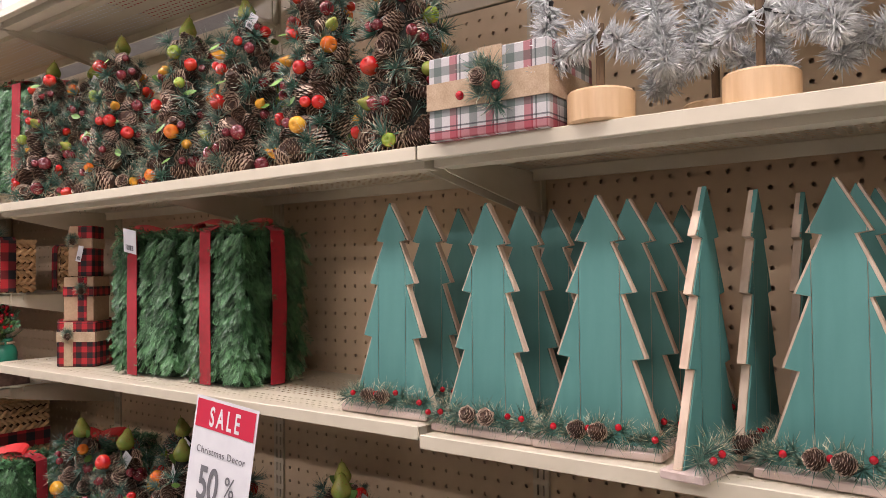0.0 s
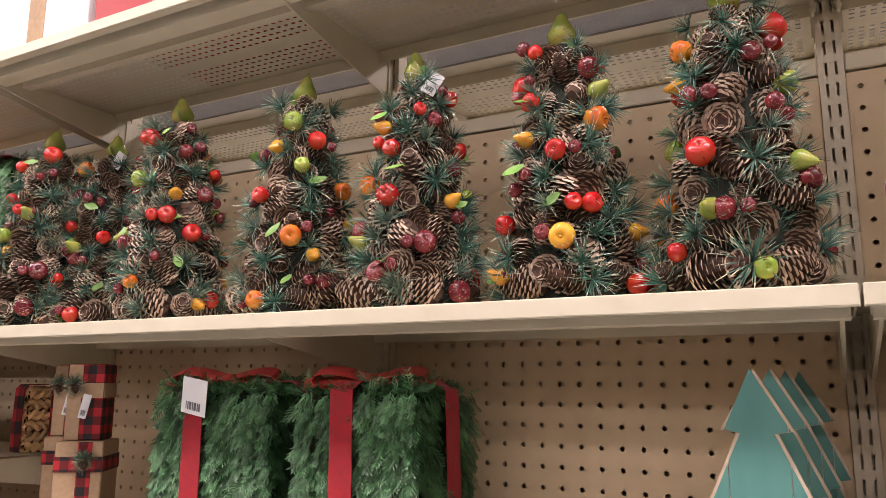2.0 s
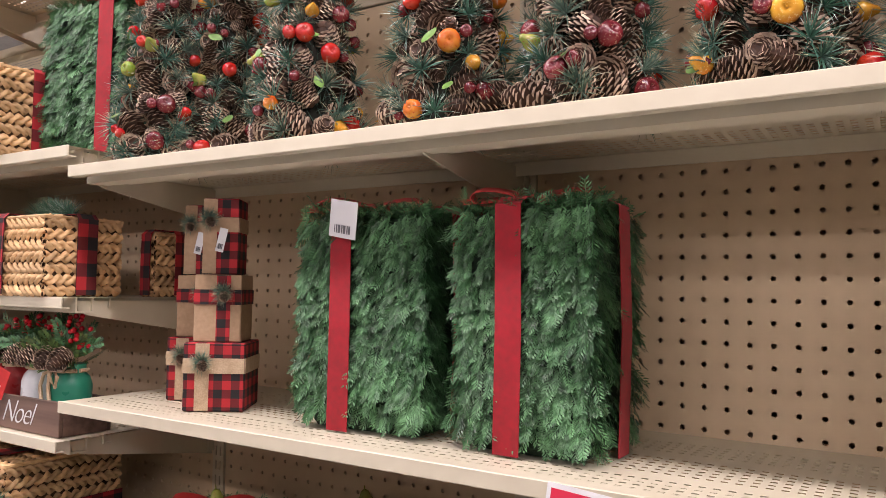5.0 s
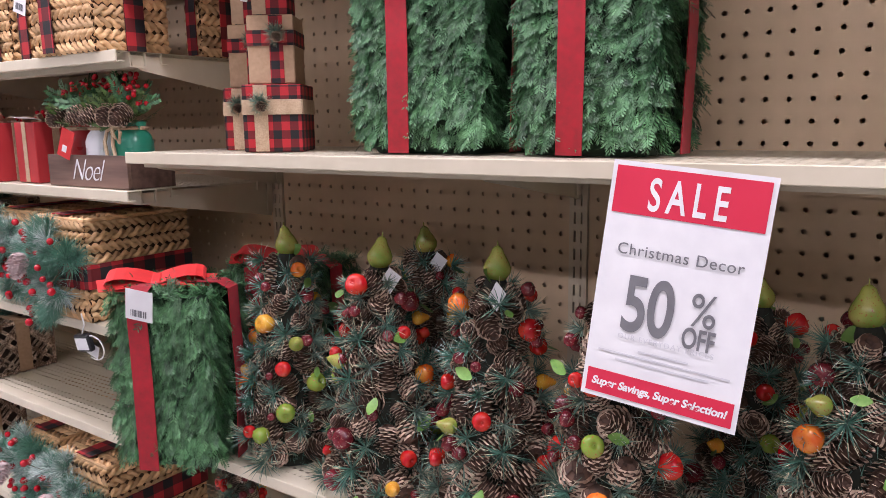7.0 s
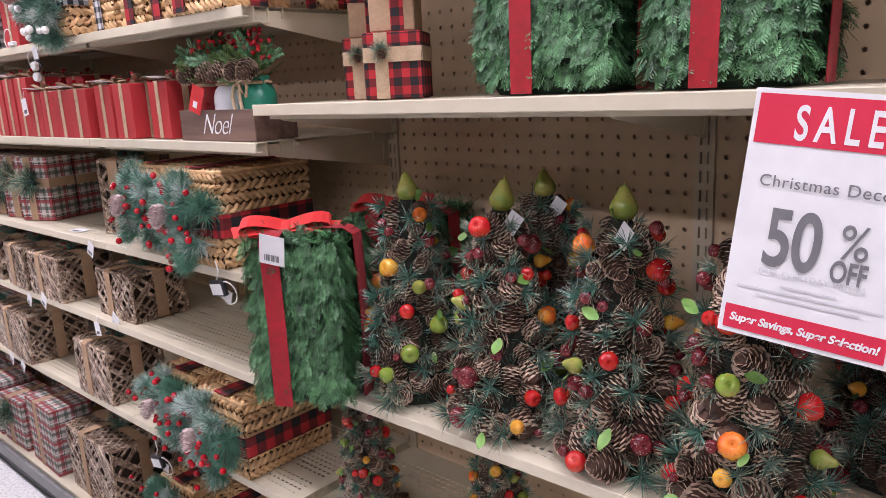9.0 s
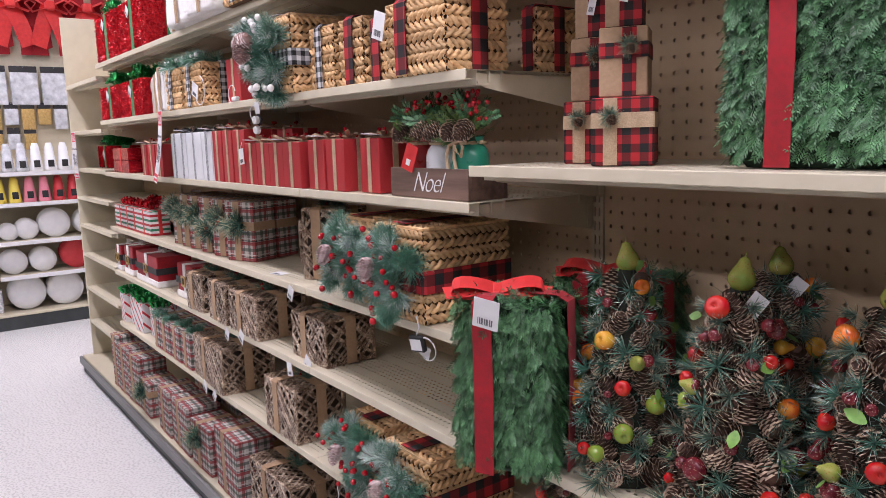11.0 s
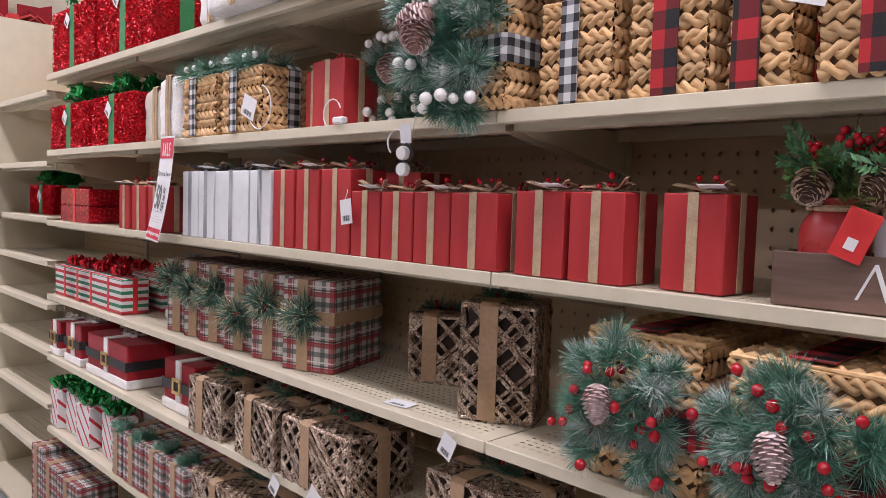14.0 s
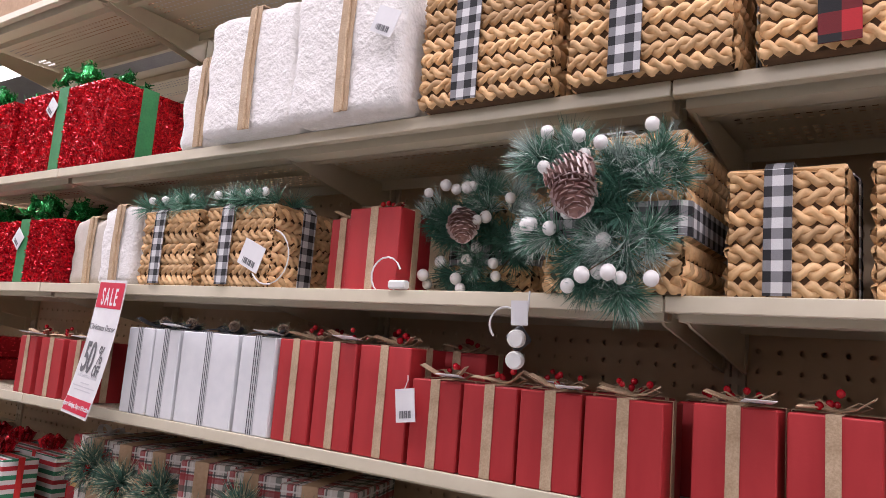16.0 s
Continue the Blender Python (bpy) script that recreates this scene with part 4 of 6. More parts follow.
def wooden_tree(seed):
    t = thing("wooden_tree", "flat teal-painted wooden tree with bare edges on a plank with garland", "wooden tree", "teal wooden trees")
    part("edge", tree_slab(0.0, 0.0105, 0.0), M_RAW, t, "bare sawn wood edge")
    for x0, x1 in ((-1, -0.0305), (-0.0295, 0.0295), (0.0305, 1)):
        p = part("plank", tree_slab(-0.002, 0.004, -0.0035, x0, x1), M_TEAL, t)
    for p in t.children:
        p.matrix_basis = pose(0, 0, 0.012)
    part("base", box(-0.093, -0.03, 0.0, 0.093, 0.026, 0.0115, 0.002), M_PINK, t, "pale pinkish wooden base plank")
    garland(t, 0.18, seed, -0.02)
    return t


wt = [wooden_tree(31), wooden_tree(32)]
wt_used = [False, False]
rng = random.Random(5)
for i, (x, turn, z) in enumerate(((-0.105, 0, 1.3515), (0.09, -2, 1.3395), (0.275, 2, 1.3395), (0.425, 84, 1.3395), (0.575, -3, 1.3395), (0.80, 3, 1.3395), (1.0, 0, 1.3395))):
    for r_ in range(4):
        if r_ and turn > 20:
            turn = 88
        m = pose(x + 0.012 * r_ + (0.03 * r_ if turn > 20 else 0), 0.06 + 0.085 * r_, z, 0, 0, turn + rng.uniform(-2, 2))
        v = (i + r_) % 2
        if not wt_used[v]:
            wt_used[v] = True
            wt[v].matrix_basis = m
        else:
            copy_thing(wt[v], m)

# ---- gift boxes of the long shelves ----
def wrap_parts(b, w, d, h, ribbon, rw, x=0.0, cross=False, both=True, level=0.5):
    """Ribbon laid round the box: up the front, over the top, and over the sides or round the waist."""
    e = 0.0012
    part("ribbon", band([(x, -d / 2 - e, 0.001), (x, -d / 2 - e, h + e), (x, d / 2, h + e)], (rw, 0, 0)), ribbon, b)
    if both:
        part("ribbon", band([(w / 2 + e, 0, 0.001), (w / 2 + e, 0, h + 2 * e), (-w / 2 - e, 0, h + 2 * e), (-w / 2 - e, 0, 0.001)], (0, rw, 0)), ribbon, b)
    if cross:
        z = h * level
        part("ribbon", band([(-w / 2 - 2 * e, -d / 2 - 2 * e, z), (w / 2 + 2 * e, -d / 2 - 2 * e, z), (w / 2 + 2 * e, d / 2, z)], (0, 0, rw)), ribbon, b)


def front_pose(x0, x1, y, z, turn=0.0):
    """The pose of a box whose front lower edge runs from x0 to x1 at depth y."""
    return pose((x0 + x1) / 2, y, z + 0.0015, 0, 0, turn)


def twine_bow(b, h, seed, material=None, x=0.0):
    rng = random.Random(seed)
    bm = bmesh.new()
    for s in (-1, 1):
        band_into(bm, [(x, 0, h + 0.003), (x + s * 0.02, rng.uniform(-0.01, 0.01), h + 0.016), (x + s * 0.034, 0, h + 0.012), (x + s * 0.02, 0, h + 0.004), (x, 0, h + 0.005)], (0, 0.011, 0))
        band_into(bm, [(x, 0, h + 0.005), (x + s * 0.02, -0.015, h + 0.009), (x + s * 0.04, -0.03, h + rng.uniform(0.004, 0.024))], (0.002, 0.01, 0.003))
    part("bow", bm, material or M_BURLAP, b)


def berries_on(b, h, n, seed, x=0.0, mesh=None):
    rng = random.Random(seed)
    for _ in range(n):
        link("berry", mesh or BERRY, b, pose(x + rng.uniform(-0.022, 0.022), rng.uniform(-0.02, 0.01), h + rng.uniform(0.008, 0.026)) @ Matrix.Scale(rng.uniform(0.6, 0.85), 4))


def wooden_gift(x0, x1, y, z, top, seed, paint=M_REDWOOD, ribbon=M_BURLAP, rw=0.016, depth=0.095, extras=True):
    w, h = x1 - x0, top - z
    red = paint is M_REDWOOD
    b = thing("gift_box", "red painted wooden gift block with burlap ribbon and bow" if red else "white painted wooden gift block with grey ticking ribbon", "gift box",
              "red wooden gifts" if red else "white wooden gifts", front_pose(x0, x1, y + depth / 2, z, random.Random(seed).uniform(-2.5, 2.5)))
    part("body", box(-w / 2 + 0.0015, -depth / 2, 0, w / 2 - 0.0015, depth / 2, h, 0.0018), paint, b)
    wrap_parts(b, w - 0.003, depth, h, ribbon, rw)
    if extras:
        twine_bow(b, h, seed, ribbon)
        if red:
            berries_on(b, h, 4, seed)
        else:
            link("pinecone", CONES[2], b, pose(0.012, 0.0, h + 0.014, 80, 0, 40) @ Matrix.Scale(0.5, 4))
            for k in range(3):
                link("needle_tuft", TUFTS[0], b, aim((0.01 * k - 0.01, 0.01, h + 0.006), (k - 1, 0.3, 0.7), 0, 0.6))
        if seed % 2 == 0:
            t = price_tag(b, pose(0.02, -0.03, h + 0.006, 84, 0, 20), 0.035, 0.05)
    return b


N_Z = 1.275
for i, (x0, x1, top, y) in enumerate((
        (-2.00, -1.905, 1.41, 0.03), (-2.145, -2.047, 1.41, 0.01), (-2.25, -2.15, 1.41, 0.01), (-2.389, -2.283, 1.405, 0.0), (-2.485, -2.392, 1.405, 0.0),
        (-2.579, -2.488, 1.405, 0.0), (-2.672, -2.582, 1.405, 0.0), (-2.786, -2.678, 1.45, 0.005), (-2.88, -2.789, 1.45, 0.005), (-2.974, -2.884, 1.45, 0.005),
        (-3.65, -3.565, 1.41, 0.0), (-3.77, -3.675, 1.41, 0.0), (-3.87, -3.79, 1.41, 0.0))):
    wooden_gift(x0, x1, y, N_Z, top, 100 + i)
for i, (x0, x1) in enumerate(((-3.069, -2.978), (-3.242, -3.076), (-3.332, -3.25), (-3.424, -3.338))):
    wooden_gift(x0, x1, 0.0, N_Z, 1.45, 140 + i, M_WHITEBOX, M_TICKING, 0.0155)
for i, (x0, x1, top) in enumerate(((-2.31, -2.21, 1.405), (-2.45, -2.34, 1.405), (-2.58, -2.48, 1.405), (-2.75, -2.63, 1.45), (-2.9, -2.78, 1.45), (-3.05, -2.93, 1.45))):
    wooden_gift(x0, x1, 0.15, N_Z, top, 160 + i)
wooden_gift(-2.86, -2.745, 0.03, 1.54, 1.685, 181)
wooden_gift(-2.93, -2.865, 0.06, 1.54, 1.675, 183)
# a tag that hangs at the front of one red block
hang = thing("hang_tag", "white paper price tag hanging on a red block", "price tag", "", pose(-2.668, -0.012, 1.34, 0, -8, 0))
price_tag(hang, pose(0, 0, 0), 0.036, 0.05)
part("string", tube([(0, 0, 0.05), (0.006, 0.001, 0.062), (0.004, 0.004, 0.07)], 0.0008, 4), M_WIRE, hang)
# two stacked red tins at the far end
for z in (N_Z, N_Z + 0.062):
    tin = thing("gift_tin", "low glossy red gift tin with a red ribbon", "gift tin", "stacked red tins", front_pose(-4.52, -4.22, 0.12, z))
    part("body", box(-0.15, -0.09, 0, 0.15, 0.09, 0.06, 0.004), M_REDFOIL, tin)
    part("ribbon", boxes((-0.012, -0.0915, 0.0, 0.012, -0.0902, 0.06)), M_BRIGHT, tin)


# ---- woven baskets ----
def braid_faces(w, d, h, seed, unit=0.023):
    """Plaited flat straw straps: pointed folds that lean against each other in rows, over the four sides and the top."""
    rng = random.Random(seed)
    V, F = [], []

    def face(org, e1, e2, n, lu, lv):
        rows, steps = max(2, round(lv / unit)), max(8, round(lu / 0.0042))
        for j in range(rows):
            v0 = (j + 0.5) / rows * lv
            turn = (1 if j % 2 else -1) * 2 * math.pi / (unit * rng.uniform(1.5, 1.75))
            off = rng.uniform(0, 6)
            for k in (0, 1):
                b = len(V)
                amp, wd = unit * 0.27, unit * 0.34
                for i in range(steps + 1):
                    u = lu * i / steps
                    ph = turn * u + off + math.pi * k + 0.5 * noise.noise(Vector((u * 60, j, seed)))
                    c = org + e1 * u + e2 * (v0 + amp * math.sin(ph)) + n * (0.0028 * math.cos(ph) + 0.0008 * noise.noise(Vector((u * 150, j + 7 * k, seed))))
                    w_ = wd * (0.85 + 0.3 * noise.noise(Vector((u * 90, 3 * j + k, seed + 5))))
                    lean = 0.0016 * math.cos(ph) * (1 if turn > 0 else -1)
                    V.extend((tuple(c - e2 * w_ - n * 0.003), tuple(c - e2 * w_ * 0.55 + n * (0.0028 + lean)), tuple(c + e2 * w_ * 0.55 + n * (0.0028 - lean)), tuple(c + e2 * w_ - n * 0.003)))
                for i in range(steps):
                    for q in range(3):
                        o_ = b + 4 * i + q
                        F.append((o_, o_ + 4, o_ + 5, o_ + 1))
    X, Y, Z = Vector((1, 0, 0)), Vector((0, 1, 0)), Vector((0, 0, 1))
    o = Vector((-w / 2, -d / 2, 0))
    face(o, X, Z, -Y, w, h)
    face(o + X * w, Y, Z, X, d, h)
    face(o + Y * d, -Y, Z, -X, d, h)
    face(o + Z * h, X, Y, Z, w, d)
    return raw_mesh("weave", V, F, M_STRAW, True)


WEAVES = {}


def woven_box(x0, x1, y, z, top, depth, ribbon, rw=0.034, at=0.5, turn=0.0, waist=False, label="", seed=0):
    w, h = x1 - x0 - 0.022, top - z - 0.008
    lab = label or ("plaited straw gift basket with red buffalo check ribbon" if ribbon is M_BUFFALO else "plaited straw gift basket with black and white check ribbon")
    b = thing("gift_basket", lab, "basket", "straw gift baskets", front_pose(x0, x1, y + depth / 2, z, turn))
    # inner block whose dark colour gives the plait its shaded holes
    part("body", box(-w / 2 + 0.003, -depth / 2 + 0.003, 0.0, w / 2 - 0.003, depth / 2 - 0.003, h - 0.002), M_STRAWSHADE, b)
    key = (round(w, 2), round(depth, 2), round(h, 2))
    if key not in WEAVES:
        WEAVES[key] = braid_faces(w, depth, h, len(WEAVES) + 50)
    wv = link("weave", WEAVES[key], b, None, "thick plaited straw strands")
    wv["kind"] = "stuff"
    part("rim", tube([(-w / 2, -depth / 2, h), (w / 2, -depth / 2, h), (w / 2, depth / 2, h), (-w / 2, depth / 2, h), (-w / 2, -depth / 2, h)], 0.0045, 6), M_STRAW, b)
    x, e = (at - 0.5) * w, 0.0095
    ribbon = M_BUFFRIB if ribbon is M_BUFFALO else ribbon
    if waist:
        zc = h * 0.46
        part("ribbon", band([(-w / 2 - e, depth / 2, zc), (-w / 2 - e, -depth / 2, zc), (-w / 2, -depth / 2 - e, zc), (w / 2, -depth / 2 - e, zc), (w / 2 + e, -depth / 2, zc), (w / 2 + e, depth / 2, zc)], (0, 0, rw), 0.002), ribbon, b)
        part("ribbon", band([(0, -depth / 2, h + e), (0, depth / 2, h + e)], (rw, 0, 0), 0.002), ribbon, b)
    else:
        part("ribbon", band([(x, -depth / 2 - e, 0.003), (x, -depth / 2 - e - 0.001, h * 0.5), (x, -depth / 2 - e, h), (x, -depth / 2, h + e), (x, depth / 2, h + e)], (rw, 0, 0), 0.002), ribbon, b)
        part("ribbon", band([(w / 2 + e, 0, 0.003), (w / 2 + e, 0, h), (w / 2, 0, h + e), (-w / 2, 0, h + e)], (0, rw, 0), 0.002), ribbon, b)
    return b


def spray(b, m, R, berry, n, seed, frosted=True, depth=0.05, pine=True):
    """A loose round spray facing -y: sprigs of needles in clumps, some snowy, berries on wires, one big snowy pinecone."""
    rng = random.Random(seed)
    clumps = []
    for i in range(11):
        a, q = i * 2.4 + rng.uniform(-0.3, 0.3), math.sqrt((i + 0.6) / 11)
        clumps.append((Vector((math.cos(a) * q * R * 0.78, -depth * rng.uniform(0.35, 1.0), math.sin(a) * q * R * 0.78)), a, q, rng.random() < (0.72 if frosted else 0.35)))
    for i in range(n + 30):
        c, a, q, snowy = clumps[i % 11]
        p = c + Vector((rng.uniform(-1, 1), rng.uniform(-0.6, 0.6), rng.uniform(-1, 1))) * R * 0.17
        d = Vector((math.cos(a) * q + rng.uniform(-0.7, 0.7), -0.85 + 0.45 * q + rng.uniform(-0.3, 0.3), math.sin(a) * q + rng.uniform(-0.7, 0.7)))
        link("needle_tuft", LONG_TUFTS[rng.choice((1, 1, 2)) if snowy and rng.random() < 0.85 else (3 if berry is PEARL else 0)], b, m @ aim(p, d, rng.uniform(0, 6), rng.uniform(0.5, 0.72) * R / 0.11))
    for i in range(24 if berry is BERRY else 20):
        c, a, q, _ = clumps[(i * 7) % 11]
        p = c + Vector((rng.uniform(-1, 1) * R * 0.45, -rng.uniform(0.02, 0.05), rng.uniform(-1, 1) * R * 0.45))
        link("berry", berry, b, m @ Matrix.Translation(p) @ Matrix.Scale(rng.uniform(1.0, 1.3), 4))
        if i % 2 == 0:
            t = part("berry_stem", tube([c, p], 0.0009, 4), M_STEM, b)
            t.matrix_basis = m
    if pine:
        link("pinecone", BIG_PINK if berry is BERRY else BIG_FROST, b, m @ aim((-0.012, -depth - 0.03, 0.03), (0.3, -0.45, -0.8), 0, 0.85 * R / 0.11), "large snow-dusted pinecone")
        if R > 0.13:
            link("pinecone", BIG_FROST, b, m @ aim((0.015, -depth - 0.03, 0.04), (-0.75, -0.35, -0.3), 1, 0.8 * R / 0.11), "large snow-dusted pinecone")


def hang_switch(x, y, z, seed):
    """A small battery box or a pair of round switches, hanging on a loop of white cord."""
    if seed == 1:
        b = thing("light_switch", "two white round cord switches with paper tag hanging on cord", "cord switch", "", pose(x, y, z, 4, 6, 10))
        part("switch_case", box(-0.014, -0.005, -0.014, 0.014, 0.005, 0.014, 0.003), M_BELT, b).matrix_basis = pose(0, 0, 0, 0, 45, 0)
        for zz, nm in ((0.0, "button"), (-0.029, "plug")):
            part(nm, mesh_disc(0.0125, 0.012), M_WIRE, b).matrix_basis = pose(0.002 * (zz < 0), -0.004, zz, 90, 0, 0)
        part("price_tag", box(-0.011, -0.0006, 0.018, 0.013, 0.0006, 0.052), M_TAG, b).matrix_basis = pose(0, 0, 0, 0, -8, 0)
        part("cord", tube(arc((-0.022, 0.002, 0.016), 0.024, -40, 230, 14), 0.0016, 5), M_WIRE, b)
        part("cord", tube([(0.0, 0.004, 0.012), (0.006, 0.006, 0.04), (0.0, 0.02, 0.066)], 0.0014, 5), M_WIRE, b)
        return b
    b = thing("battery_pack", "small black battery pack with white label hanging on cord", "battery pack", "hanging battery packs", pose(x, y, z, 8, -6, 10))
    part("case", box(-0.021, -0.007, -0.019, 0.021, 0.007, 0.019, 0.003), M_BELT, b)
    part("label_sticker", box(-0.017, -0.0082, -0.014, 0.017, -0.0072, 0.012), M_TAG, b)
    part("cord", tube(arc((0.024, 0, -0.012), 0.027, -130, 100, 14), 0.0016, 5), M_WIRE, b)
    part("price_tag", box(-0.008, 0.008, -0.036, 0.022, 0.009, -0.006), M_TAG, b).matrix_basis = pose(0.012, 0, 0, 0, 30, 0)
    part("cord", tube([(0.0, 0, 0.019), (0.01, 0.004, 0.038), (0.0, 0.012, 0.06)], 0.0016, 5), M_WIRE, b)
    return b


def mesh_disc(r, t):
    """A round button with a rounded rim, lying on z = 0."""
    bm = bmesh.new()
    vs, fs = lathe([(0.0004, 0), (r, 0), (r, t * 0.7), (r * 0.85, t), (0.0004, t)], 16)
    vv = [bm.verts.new(v) for v in vs]
    for f in fs:
        bm.faces.new([vv[k] for k in f])
    return bm


U_Z = 1.54
woven_box(-2.225, -2.075, 0.02, U_Z, 1.705, 0.15, M_BWCHECK, 0.032, 0.45)
woven_box(-2.065, -1.93, 0.02, U_Z, 1.705, 0.15, M_BUFFALO, 0.038, 0.5)
woven_box(-1.925, -1.825, 0.03, U_Z, 1.69, 0.14, M_BUFFALO, 0.036, 0.3)
bb = woven_box(-1.80, -1.565, -0.01, U_Z, 1.70, 0.16, M_BUFFALO, 0.042, 0.3)
for k in range(10):
    link("needle_tuft", LONG_TUFTS[k % 2], bb, aim((-0.05 + 0.012 * k, 0.0, 0.16), (0.5 - 0.1 * k, -0.4, 0.6), k, 0.7))
price_tag(bb, pose(-0.12, -0.1, 0.085, 0, 18, 0), 0.045, 0.06)
woven_box(-1.60, -1.535, 0.21, U_Z, 1.68, 0.12, M_BUFFALO, 0.03, 0.6)
wb1 = woven_box(-2.46, -2.25, -0.015, U_Z, 1.755, 0.2, M_BWCHECK, 0.045, 0.5, 0, True)
spray(wb1, pose(-0.01, -0.1, 0.11), 0.132, PEARL, 84, 61)
wb2 = woven_box(-2.73, -2.55, 0.16, U_Z, 1.73, 0.2, M_BWCHECK, 0.045, 0.5, 0, True)
spray(wb2, pose(0, -0.1, 0.11), 0.122, PEARL, 46, 62, False)
for i, (x0, x1) in enumerate(((-3.425, -3.226), (-3.215, -3.005))):
    g = woven_box(x0, x1, 0.0, U_Z, 1.70, 0.16, M_BWCHECK, 0.034, 0.35)
    for k in range(12):
        link("needle_tuft", LONG_TUFTS[k % 2], g, aim((-0.09 + 0.015 * k, rng.uniform(-0.09, 0.0), 0.165), (rng.uniform(-1, 1), -0.5, 0.3), k, 0.75))
    for k in range(4):
        link("berry", PEARL, g, pose(-0.07 + 0.045 * k, -0.085, 0.18))
t_u = thing("hang_tag", "white paper tag on a loop of cord beside baskets", "price tag", "", pose(-3.06, -0.016, 1.575, 0, 22, 0))
price_tag(t_u, pose(0, 0, 0), 0.06, 0.05)
part("cord", tube(arc((0.045, 0.0, 0.04), 0.05, -120, 100, 14), 0.0015, 5), M_WIRE, t_u)
for x, y, z, s in ((-2.475, -0.03, 1.475, 1), (-1.69, -0.025, 0.955, 2), (-2.1, -0.03, 0.4, 3)):
    hang_switch(x, y, z, s)
part_cord = thing("light_string", "white light string cord lying on the shelf", "cord", "", pose(-2.74, -0.002, 1.5425))
part("cord", tube(arc((0, 0, 0.022), 0.03, 20, 330, 14), 0.0016, 5), M_WIRE, part_cord)
part("plug", box(0.01, -0.008, 0.0, 0.045, 0.008, 0.014, 0.003), M_WIRE, part_cord)


# ---- plush, linen and tinsel boxes ----
def plush_body(w, d, h, seed):
    """A soft box whose sides swell and ripple."""
    bm = box(-w / 2, -d / 2, 0, w / 2, d / 2, h, 0.02, 3)
    bmesh.ops.subdivide_edges(bm, edges=[e for e in bm.edges if e.calc_length() > 0.05], cuts=7, use_grid_fill=True)
    for v in bm.verts:
        n = noise.noise(v.co * 28 + Vector((seed, 0, 0))) * 0.0045 + noise.noise(v.co * 75) * 0.0022
        v.co += Vector((v.co.x / w, v.co.y / d, (v.co.z / h - 0.5))) * 2 * n
        v.co.z = max(v.co.z, 0.0)
    return bm


def plush_box(x0, x1, y, z, top, depth, seed, material=M_FUR, ribbon=M_BURLAP):
    w, h = x1 - x0, top - z
    fur = material is M_FUR
    b = thing("gift_box", "white plush gift box tied with burlap and twine" if fur else "beige linen gift box tied with twine", "gift box", "soft gift boxes", front_pose(x0, x1, y + depth / 2, z))
    part("body", plush_body(w, depth, h, seed), material, b, "", True)
    e = 0.004
    part("ribbon", band([(0.01, -depth / 2 - e, 0.004), (0.005, -depth / 2 - e, h * 0.5), (0.01, -depth / 2 - e, h), (0.01, -depth / 2, h + e), (0.01, depth / 2, h + e)], (0.03, 0, 0), 0.002), ribbon, b)
    part("twine", tube([(0.014, -depth / 2 - e - 0.003, 0.004), (0.009, -depth / 2 - e - 0.003, h * 0.5), (0.012, -depth / 2 - e - 0.003, h), (0.012, 0, h + e + 0.002)], 0.003, 6), M_TWINE, b)
    twine_bow(b, h + e, seed, M_TWINE)
    return b


T_Z = 1.825
plush_box(-3.205, -2.957, -0.05, T_Z, 2.07, 0.24, 3)
p2 = plush_box(-2.952, -2.705, -0.06, T_Z, 2.1, 0.24, 5)
price_tag(p2, pose(0.09, -0.135, 0.12, 0, 25, 0), 0.05, 0.045)
plush_box(-3.345, -3.215, 0.0, T_Z, 2.02, 0.2, 7)
plush_box(-3.585, -3.455, 0.0, U_Z, 1.715, 0.16, 9)
plush_box(-3.755, -3.6, 0.03, U_Z, 1.70, 0.15, 11, M_LINEN, M_TWINE)
for x0, x1, rb in ((-2.69, -2.44, M_BWCHECK), (-2.434, -2.192, M_BWCHECK), (-2.185, -1.93, M_BUFFALO), (-1.925, -1.76, M_BUFFALO)):
    woven_box(x0, x1, -0.03, T_Z, 2.02, 0.22, rb, 0.045, 0.38)


def flakes(spots, seed, size=0.011, wide=0.0017):
    """Short tinsel strips that stand out loosely from (place, normal) spots."""
    rng = random.Random(seed)
    V, F = [], []
    for p, n in spots:
        d = (Vector((rng.gauss(0, 1), rng.gauss(0, 1), rng.gauss(0, 1))) + n * 0.5).normalized()
        s = d.cross(Vector((rng.gauss(0, 1), rng.gauss(0, 1), rng.gauss(0, 1)))).normalized() * wide
        q = p + n * 0.001 - d * 0.4 * size
        b = len(V)
        V += [tuple(q - s), tuple(q + s), tuple(q + d * size + s * 0.7), tuple(q + d * size - s * 0.7)]
        F.append((b, b + 1, b + 2, b + 3))
    return V, F


